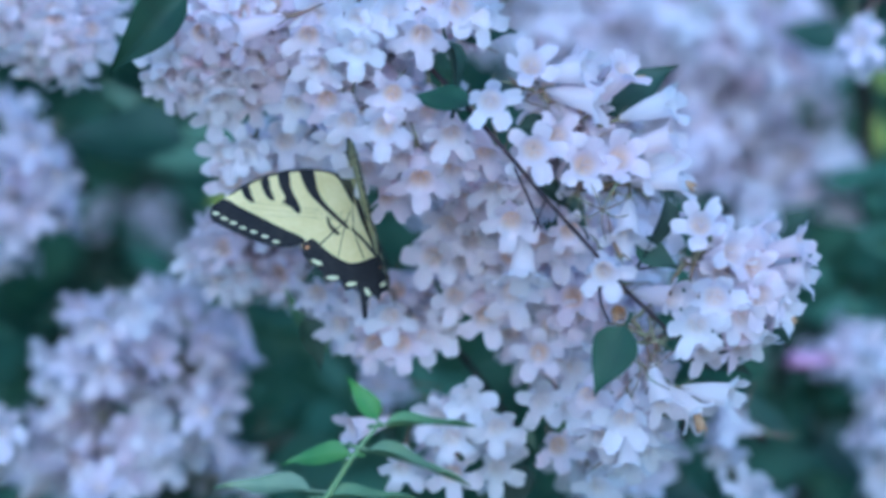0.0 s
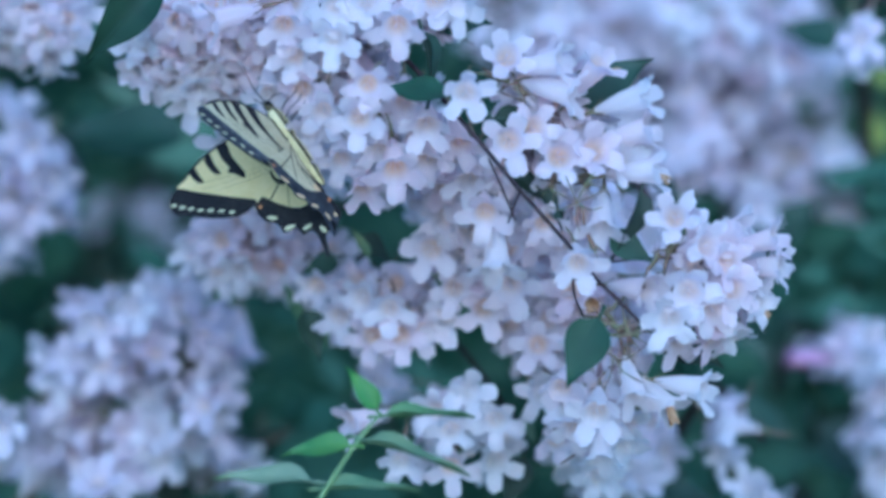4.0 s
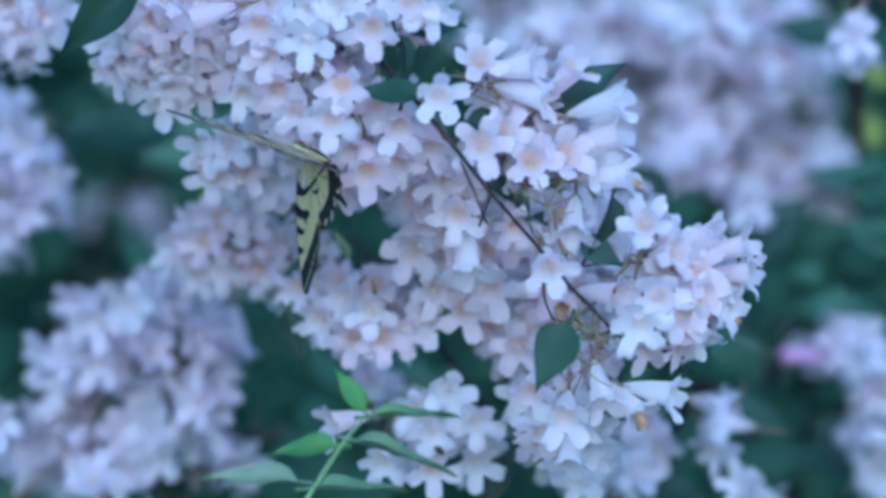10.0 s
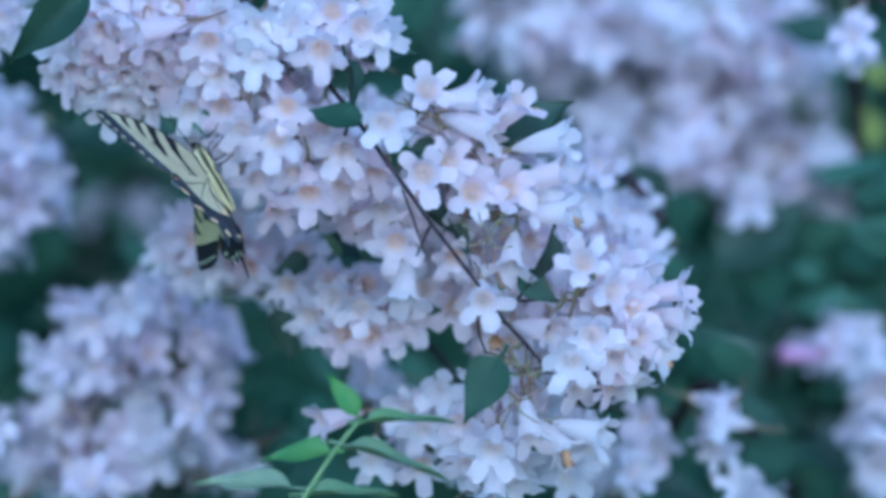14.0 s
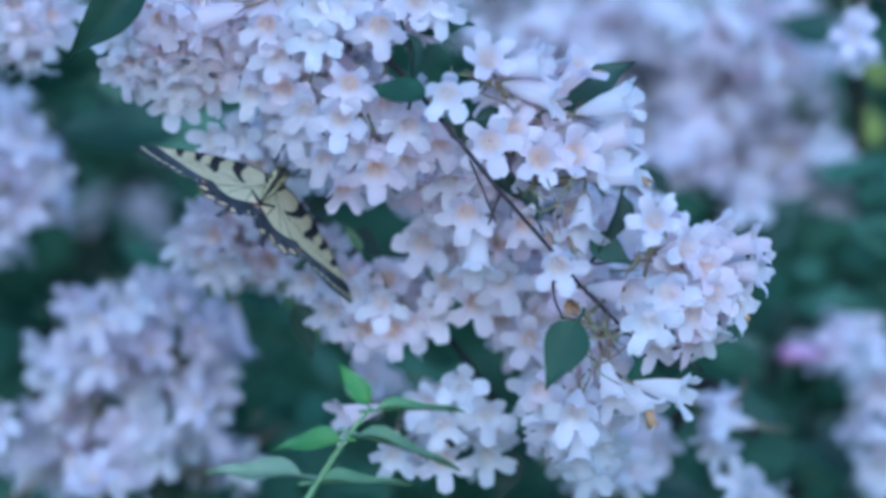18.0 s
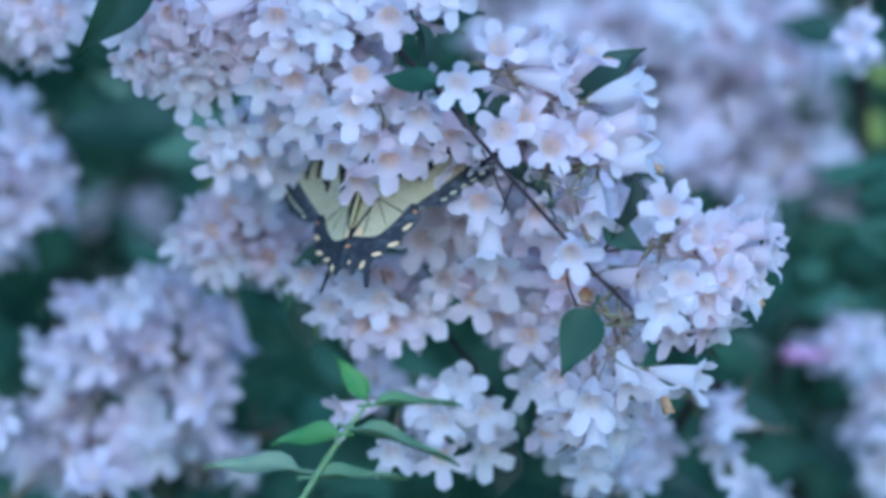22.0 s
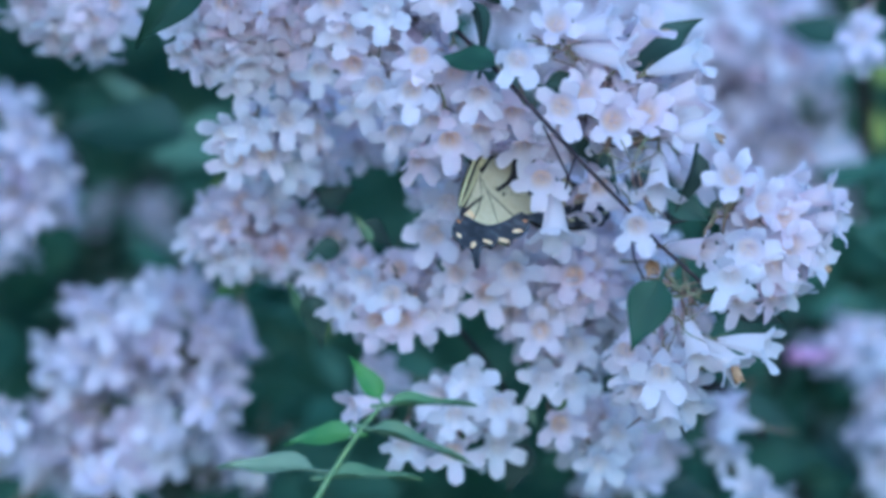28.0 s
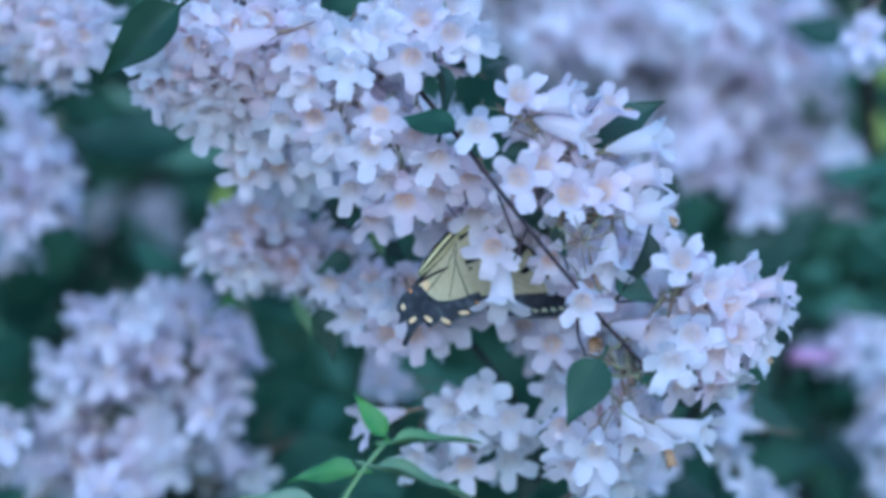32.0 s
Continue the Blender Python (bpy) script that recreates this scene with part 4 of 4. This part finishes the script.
def butterfly_body():
    spine = [(0, 11.0, 0.3, 0.9), (0, 10.2, 0.3, 1.5), (0, 9.0, 0.3, 1.6), (0, 8.2, 0.2, 1.2), (0, 7.2, 0.2, 2.0), (0, 4.5, 0.3, 2.8), (0, 1.0, 0.1, 2.9), (0, -2.0, -0.2, 2.2), (0, -3.0, -0.4, 1.7), (0, -6.0, -0.6, 2.0), (0, -11.0, -0.9, 2.0), (0, -16.0, -1.2, 1.6), (0, -20.0, -1.4, 0.9), (0, -21.0, -1.5, 0.3)]
    verts, faces = [], []
    for x, y, z, r in spine:
        for k in range(12):
            w = 2 * math.pi * k / 12
            verts.append(Vector((x + r * 0.9 * math.cos(w), y, z + r * math.sin(w))) * 0.001)
    for i in range(len(spine) - 1):
        for k in range(12):
            j = (k + 1) % 12
            faces.append((i * 12 + k, i * 12 + j, i * 12 + 12 + j, i * 12 + 12 + k))
    faces += [tuple(range(12)), tuple(range(len(verts) - 12, len(verts)))[::-1]]
    slots = [0 if k in (2, 3, 6, 8, 9, 11) or i < 4 else 1 for i in range(len(spine) - 1) for k in range(12)] + [0, 0]
    part("body", sheet("body", verts, faces, [BODY_FUR, BODY_PALE], slots), None, butterfly, "yellow furry body with black stripes")
    for side in (-1, 1):
        line = [Vector(p) * 0.001 for p in ((side * 0.5, 10.6, 0.8), (side * 2.5, 14.5, 2.2), (side * 4.5, 18.5, 2.8), (side * 6.2, 22.0, 2.6))]
        v, f = tube(line, 0.00014, 0.00022, 5)
        part("antenna", sheet("antenna", v, f, [WING_DARK]), None, butterfly)
        bm = bmesh.new()
        bmesh.ops.create_uvsphere(bm, u_segments=10, v_segments=7, radius=0.0009)
        bmesh.ops.translate(bm, verts=bm.verts, vec=(side * 0.0012, 0.0098, 0.0005))
        part("eye", bm, WING_DARK, butterfly)
        for y in (6.0, 3.5, 1.0):
            line = [Vector(p) * 0.001 for p in ((side * 1.2, y, -2.2), (side * 3.6, y + 1.0, -3.8), (side * 4.0, y + 2.2, -7.5), (side * 4.6, y + 3.6, -9.0))]
            v, f = tube(line, 0.00022, 0.00012, 5)
            part("leg", sheet("leg", v, f, [WING_DARK]), None, butterfly)
    v, f = tube([Vector(p) * 0.001 for p in ((0, 10.8, -0.6), (0, 12.0, -3.0), (0, 11.4, -6.0))], 0.00016, 0.00010, 5)
    part("proboscis", sheet("proboscis", v, f, [WING_DARK]), None, butterfly)


butterfly_body()
left_wings = [hind_wing(-1), fore_wing(-1)]
right_wings = [hind_wing(1), fore_wing(1)]


# ---- what moves ----
def motions():
    p, q, r = (ob.matrix_basis.translation.copy() for ob in (front, middle, sprig))
    sway = lambda u, v, a: pose(p.x + u * 0.01, p.y, p.z + v * 0.01, 0, a, 0)
    nod = lambda u, v: pose(q.x + u * 0.01, q.y, q.z + v * 0.01)
    tremble = lambda u, v: pose(r.x + u * 0.01, r.y, r.z + v * 0.01)
    w = low.matrix_basis.translation.copy()
    stir = lambda u, v: pose(w.x + u * 0.01, w.y, w.z + v * 0.01)
    perch = lambda u, v, back, rx, ry, rz: pose(*spot(u, v, back), rx, ry, rz)
    fold = lambda a: pose(0, 0, 0, 0, a, 0)
    walk(front, [
        (0, sway(0, -0, 0)), (0.5, sway(-0.98, -0.2, 1.43)), (1, sway(0.17, -0.13, 0.13)), (1.5, sway(-0.51, 0.14, 0.41)),
        (2, sway(-0.73, -0.25, 1.28)), (2.5, sway(0.11, 0.1, -0.01)), (3, sway(-0.77, -0.22, 1.05)), (3.5, sway(-0.81, 0.07, 0.68)),
        (5.5, sway(-0.28, 0.31, 0.3)), (6, sway(-0.69, 0.04, 1.1)), (6.5, sway(-0.53, 0.31, 0.4)), (7, sway(-0.81, 0.02, 0.94)),
        (7.5, sway(-0.74, 0.07, 1.01)), (8, sway(-1.04, 0.04, 1.21)), (8.5, sway(-1.26, -0.18, 1.84)),
        (9, sway(-1.29, -0.15, 1.75)), (9.5, sway(-1.54, -0.06, 1.84)), (10, sway(-1.34, 0.09, 1.25)),
        (10.5, sway(-1.47, -0.06, 1.85)), (11, sway(-1.83, -0.26, 2.29)), (11.5, sway(-1.44, -0.41, 2.54)),
        (12, sway(-2.05, -0.59, 3.65)), (12.5, sway(-3.77, -0.69, 5.62)), (13, sway(-4.04, -1.49, 7.26)),
        (13.5, sway(-4.32, -1.5, 6.57)), (14, sway(-3.04, -0.68, 4.56)), (14.5, sway(-2.51, -0.98, 3.44)),
        (16.5, sway(-0.49, 0.28, -0.13)), (17, sway(-0.54, 0.24, 0.05)), (17.5, sway(-0.71, 0.32, 0.03)),
        (18, sway(-1.09, 0.04, 0.96)), (18.5, sway(-0.34, 0.57, -0.87)), (19, sway(-0.6, 0.48, -0.51)),
        (19.5, sway(-0.53, 0.37, 0.02)), (20, sway(-0.52, 0.46, -0.16)), (20.5, sway(-0.76, 0.27, 0.38)),
        (21, sway(-0.52, 0.32, -0.03)), (21.5, sway(-0.68, 0.28, 0.18)), (22, sway(-0.83, 0.37, 0.17)),
        (22.5, sway(-0.59, 0.3, 0.04)), (23, sway(-0.76, 0.23, 0.46)), (23.5, sway(-0.68, 0.18, 0.53)),
        (24, sway(-0.36, 0.2, 0.28)), (24.5, sway(-1.07, -0.21, 1.82)), (25, sway(-0.39, 0.04, 0.45)),
        (25.5, sway(-0.67, -0.28, 1.59)), (27.5, sway(0.51, 0.3, 0.05)), (28, sway(0.86, 1.03, -2.02)),
        (28.5, sway(0.73, 0.76, -0.56)), (29, sway(0.76, 0.95, -0.83)), (29.5, sway(0.37, 0.88, -0.39)),
        (30, sway(0.99, 0.65, -0.94)), (30.5, sway(0.85, 0.26, -0.51)), (31, sway(0.75, 0, 0.24)), (31.5, sway(0.32, -0.27, 0.72)),
        (32, sway(-0.57, -0.82, 2.79)),
    ])
    walk(middle, [
        (0, nod(0, -0)), (0.5, nod(0.13, 0.09)), (1, nod(0.23, 0.18)), (1.5, nod(0.2, 0.32)), (2, nod(0.15, 0.15)),
        (2.5, nod(0.28, 0.22)), (3, nod(0.13, 0.1)), (3.5, nod(0.05, 0.13)), (5.5, nod(-0.18, 0.26)), (6, nod(-0.18, 0.22)),
        (6.5, nod(-0.15, 0.27)), (7, nod(-0.15, 0.22)), (7.5, nod(-0.18, 0.22)), (8, nod(-0.25, 0.17)), (8.5, nod(-0.36, 0.1)),
        (9, nod(-0.36, 0.08)), (9.5, nod(-0.38, 0.06)), (10, nod(-0.38, 0.06)), (10.5, nod(-0.49, 0.04)), (11, nod(-0.51, -0)),
        (11.5, nod(-0.46, -0.04)), (12, nod(-0.59, -0.19)), (12.5, nod(-1.28, -0.54)), (13, nod(-1.41, -0.59)),
        (13.5, nod(-0.92, -0.18)), (14, nod(-0.66, 0.06)), (14.5, nod(-0.54, 0.04)), (16.5, nod(-0.05, 0.35)),
        (17, nod(-0.03, 0.28)), (17.5, nod(-0.03, 0.22)), (18, nod(-0.05, 0.18)), (18.5, nod(0.05, 0.27)), (19, nod(0.03, 0.31)),
        (19.5, nod(-0.03, 0.28)), (20, nod(-0.03, 0.26)), (20.5, nod(-0.15, 0.24)), (21, nod(-0.1, 0.24)), (21.5, nod(-0.13, 0.27)),
        (22, nod(-0.2, 0.32)), (22.5, nod(-0.18, 0.24)), (23, nod(-0.2, 0.26)), (23.5, nod(-0.2, 0.24)), (24.5, nod(-0.15, 0.31)),
        (25, nod(-0.18, 0.29)), (25.5, nod(-0.2, 0.27)), (27.5, nod(-0.08, 0.33)), (28, nod(0.05, 0.52)), (28.5, nod(0.08, 0.59)),
        (29, nod(0.08, 0.59)), (29.5, nod(0.17, 0.75)), (30, nod(0.33, 0.77)), (30.5, nod(0.13, 0.45)), (31, nod(0.18, 0.37)),
        (31.5, nod(0.22, 0.33)), (32, nod(0.3, 0.15)),
    ])
    walk(low, [
        (0, stir(0, -0)), (1, stir(0, 0)), (2, stir(0, -0.03)), (3, stir(0, 0.03)), (6, stir(0, 0.1)), (7, stir(0.03, 0.07)),
        (8, stir(0, 0.07)), (9, stir(0.03, 0.06)), (10, stir(0.06, 0.1)), (11, stir(0.03, 0.08)), (12, stir(0.08, -0.04)),
        (13, stir(0, -0.06)), (14, stir(0, -0.04)), (17, stir(0.08, 0.03)), (18, stir(0.03, 0.03)), (19, stir(0.03, 0.06)),
        (20, stir(0.06, 0.08)), (21, stir(0, 0.1)), (22, stir(-0.08, 0.15)), (23, stir(-0.05, 0.08)), (24, stir(-0.05, 0.11)),
        (25, stir(0, 0.07)), (28, stir(0.06, 0.1)), (29, stir(-0.03, 0.19)), (30, stir(0.03, 0.18)), (31, stir(0.06, 0)),
        (32, stir(0.06, -0.19)),
    ])
    walk(sprig, [
        (0, tremble(0, -0)), (0.5, tremble(0.03, 0.01)), (1, tremble(0, 0.03)), (1.5, tremble(0.03, 0.06)), (2, tremble(0.05, -0)),
        (2.5, tremble(0, 0.04)), (3, tremble(0.03, 0.05)), (3.5, tremble(0.03, 0.18)), (5.5, tremble(-0.03, 0.23)),
        (6, tremble(-0.05, 0.22)), (6.5, tremble(-0.08, 0.22)), (7, tremble(-0.05, 0.22)), (7.5, tremble(-0.08, 0.22)),
        (8, tremble(-0.05, 0.17)), (8.5, tremble(-0.08, 0.08)), (9, tremble(-0.1, 0.08)), (9.5, tremble(-0.1, 0.14)),
        (10, tremble(-0.15, 0.14)), (10.5, tremble(-0.13, 0.14)), (11, tremble(-0.1, 0.13)), (11.5, tremble(-0.13, 0.01)),
        (12, tremble(-0.1, -0.14)), (12.5, tremble(-0.33, -0.38)), (13, tremble(-0.33, -0.28)), (13.5, tremble(-0.46, -0.46)),
        (14, tremble(-0.33, -0.06)), (14.5, tremble(-0.18, -0.04)), (16.5, tremble(-0.03, 0.35)), (17, tremble(-0.05, 0.23)),
        (17.5, tremble(-0.05, 0.19)), (18, tremble(-0.05, 0.23)), (18.5, tremble(0.03, 0.32)), (19, tremble(-0, 0.36)),
        (19.5, tremble(-0.03, 0.41)), (20, tremble(-0.05, 0.38)), (20.5, tremble(-0.1, 0.42)), (21, tremble(-0.08, 0.37)),
        (21.5, tremble(-0.05, 0.4)), (22, tremble(-0.2, 0.42)), (22.5, tremble(-0.13, 0.4)), (23, tremble(-0.1, 0.31)),
        (23.5, tremble(-0.2, 0.29)), (24, tremble(-0.13, 0.33)), (24.5, tremble(-0.08, 0.36)), (25, tremble(-0.1, 0.29)),
        (25.5, tremble(-0.13, 0.32)), (27.5, tremble(0.03, 0.21)), (28, tremble(0.1, 0.45)), (28.5, tremble(0.08, 0.64)),
        (29, tremble(-0.03, 0.87)), (29.5, tremble(-0.05, 0.78)), (30, tremble(0.08, 0.47)), (30.5, tremble(0.08, 0.33)),
        (31, tremble(0.1, -0.03)), (31.5, tremble(0.28, -0.67)), (32, tremble(0.13, -0.6)),
    ])
    walk(butterfly, [
        (0, perch(-2.62, 1.92, 0.022, 95.8, -18, -41.1)), (0.5, perch(-3.61, 1.63, 0.019, 98.2, -13.3, -60.6)),
        (1, perch(-2.49, 1.7, 0.016, 94.4, -19, -50.8)), (1.5, perch(-2.85, 1.83, 0.021, 102.5, -16.3, -45.8)),
        (2, perch(-4.48, 2.41, 0.026, 95.5, -34.3, -48.7)), (2.5, perch(-3.14, 3.11, 0.021, 105.2, -36.1, -69.3)),
        (3, perch(-4.54, 3.28, 0.017, 102.8, -34.3, -71.3)), (3.5, perch(-4.82, 3.64, 0.016, 120.4, -16.8, -77.7)),
        (4.5, perch(-4.45, 3.19, 0.015, 111.2, -40, -85)), (6, perch(-4.37, 3.09, 0.012, 121.9, -43.9, -100.8)),
        (6.5, perch(-4.1, 3.36, 0.012, 144.6, -40.4, -119.9)), (7, perch(-5.06, 3.27, 0.012, 143.7, -12.1, -112.5)),
        (7.5, perch(-3.86, 3.59, 0.012, 133.3, -29, -134.7)), (8, perch(-4.83, 4.05, 0.012, 123.5, -24.2, -111.9)),
        (8.5, perch(-5.01, 2.72, 0.012, 159.1, -22, -107)), (9, perch(-4.01, 2.81, 0.012, 168.7, -47.5, -163.4)),
        (9.5, perch(-4.65, 2.11, 0.012, 142.3, -39.9, -135)), (10, perch(-3.88, 2.77, 0.012, 163, -48.5, -148)),
        (10.5, perch(-4.21, 2.51, 0.012, 158.1, -30.4, -107.2)), (11, perch(-4.85, 2.57, 0.012, 148.4, -36.3, -116)),
        (11.5, perch(-4.51, 2.54, 0.012, 131.9, -43, -99.9)), (12, perch(-4.94, 2.4, 0.012, 122.4, -57.9, -102.9)),
        (12.5, perch(-6.92, 2.44, 0.012, 148.5, -52.1, -103)), (13, perch(-7.29, 1.57, 0.012, 161.9, -46.2, -148.8)),
        (13.5, perch(-7.81, 0.7, 0.012, 143.8, -36.3, -118.1)), (14, perch(-6.72, 2.24, 0.012, 126.5, -34.7, -116)),
        (14.5, perch(-6.23, 1.37, 0.015, 146.7, -32.1, -114.4)), (15.5, perch(-5.52, 2.19, 0.021, 147.4, -41, -155.6)),
        (17, perch(-4.31, 2.14, 0.029, 168.6, -35.2, 164.5)), (17.5, perch(-5.37, 2.13, 0.027, 175.3, -29.3, 150.3)),
        (18, perch(-4.71, 1.83, 0.025, 156.9, -35.7, -178.5)), (18.5, perch(-3.51, 2.5, 0.025, 151, -10.5, -170.3)),
        (19, perch(-3.66, 2.08, 0.024, 166.6, -22.7, -171.6)), (20, perch(-2.21, 1.55, 0.032, 176.5, -0, 149.6)),
        (20.5, perch(-2.72, 1, 0.032, 161.1, -7.5, 157.6)), (21, perch(-2.41, 1.75, 0.032, 138.3, 4.4, 146.5)),
        (21.5, perch(-2.75, 1.72, 0.032, 127.7, 1.6, 148.2)), (22, perch(-2.13, 2.21, 0.032, 116.3, 5.3, 142.4)),
        (22.5, perch(-1.72, 2.14, 0.032, 111.5, -5.6, 136.1)), (23, perch(-2.5, 1.82, 0.032, 133.9, -8.4, 149.6)),
        (23.5, perch(-1.28, 0.47, 0.032, 141.5, -5.6, 137)), (24, perch(-1.23, 1.99, 0.032, 118.3, 2.2, 132.4)),
        (24.5, perch(-1.16, 1.24, 0.032, 148.7, -15.2, 107)), (25, perch(-1.78, 1.14, 0.032, 146.2, -29, 138.3)),
        (25.5, perch(-2.04, 0.7, 0.031, 152.1, -30, 136.4)), (26.5, perch(-0.38, 1.81, 0.028, 137.6, -1, 138.2)),
        (27.5, perch(1.11, 2.03, 0.025, 114.6, -10.3, 158.2)), (28, perch(1.02, 2.48, 0.024, 128, 26.6, 133.6)),
        (28.5, perch(0.93, 1.93, 0.024, 124.8, 28.6, 118.3)), (29, perch(1.48, 1.83, 0.024, 134.3, 34.7, 109)),
        (29.5, perch(0.95, 1.7, 0.024, 146.8, 13.4, 109.7)), (30, perch(1.59, 1.93, 0.024, 141.6, 5.9, 116.6)),
        (30.5, perch(1.91, 1.62, 0.024, 146.4, -3.7, 100.6)), (31, perch(1.45, 1.12, 0.024, 136.3, 18.4, 125.8)),
        (31.5, perch(0.56, 0.54, 0.024, 146.4, 17.2, 135.2)), (32, perch(0.47, 0.6, 0.024, 130.5, -4.5, 122.3)),
    ])
    for wing in left_wings:
        walk(wing, [
        (0, fold(45.9)), (0.5, fold(27.6)), (1, fold(32.6)), (1.5, fold(45.9)), (2, fold(52.8)), (2.5, fold(37.4)),
        (3, fold(38.9)), (3.5, fold(39.7)), (4.5, fold(69)), (6, fold(99)), (6.5, fold(60.8)), (7, fold(19.5)),
        (7.5, fold(50.2)), (8, fold(71.8)), (8.5, fold(17.2)), (9, fold(37.2)), (9.5, fold(28.1)), (10, fold(34.6)),
        (10.5, fold(19.7)), (11, fold(23.7)), (11.5, fold(26.5)), (12, fold(52.2)), (12.5, fold(27.7)), (13, fold(29.1)),
        (13.5, fold(21.2)), (14, fold(25.5)), (14.5, fold(15.9)), (15.5, fold(26.6)), (17, fold(27.7)), (17.5, fold(25.9)),
        (18, fold(25.6)), (18.5, fold(17.4)), (19, fold(19.9)), (20, fold(11.2)), (20.5, fold(0.2)), (21, fold(11)),
        (21.5, fold(12.6)), (22, fold(14.7)), (22.5, fold(6.3)), (23, fold(22.8)), (23.5, fold(-18.6)), (24, fold(6.1)),
        (24.5, fold(5.5)), (25, fold(2.8)), (25.5, fold(5.1)), (26.5, fold(39.4)), (27.5, fold(44.4)), (28, fold(76)),
        (28.5, fold(73.5)), (29, fold(76.7)), (29.5, fold(84.1)), (30, fold(86)), (30.5, fold(83.7)), (31, fold(79.7)),
        (31.5, fold(82.4)), (32, fold(84.7)),
        ])
    for wing in right_wings:
        walk(wing, [
        (0, fold(-46)), (0.5, fold(-29.9)), (1, fold(-32.6)), (1.5, fold(-46)), (2, fold(-52.8)), (2.5, fold(-39.5)),
        (3, fold(-38.9)), (3.5, fold(-39.1)), (4.5, fold(-59.1)), (6, fold(-79.2)), (6.5, fold(-51.4)), (7, fold(-19.5)),
        (7.5, fold(-51.7)), (8, fold(-71.8)), (8.5, fold(-18.4)), (9, fold(-37)), (9.5, fold(-24.9)), (10, fold(-34.5)),
        (10.5, fold(-20)), (11, fold(-23.7)), (11.5, fold(-24.6)), (12, fold(-52.2)), (12.5, fold(-25.2)), (13, fold(-29.1)),
        (13.5, fold(-20.7)), (14, fold(-25.5)), (14.5, fold(-17)), (15.5, fold(-26.6)), (17, fold(-27.7)), (17.5, fold(-27.2)),
        (18, fold(-25.6)), (18.5, fold(-19.2)), (19, fold(-19.9)), (20, fold(-11.2)), (20.5, fold(1.5)), (21, fold(-11)),
        (21.5, fold(-11.9)), (22, fold(-14.7)), (22.5, fold(-7.3)), (23, fold(-22.7)), (23.5, fold(18.4)), (24, fold(-6.1)),
        (24.5, fold(-7.8)), (25, fold(-2.8)), (25.5, fold(-9.3)), (26.5, fold(-51.4)), (27.5, fold(-58.7)), (28, fold(-100)),
        (28.5, fold(-97.5)), (29, fold(-99.3)), (29.5, fold(-96.7)), (30, fold(-90)), (30.5, fold(-93.7)), (31, fold(-96.3)),
        (31.5, fold(-94)), (32, fold(-91.3)),
        ])


motions()
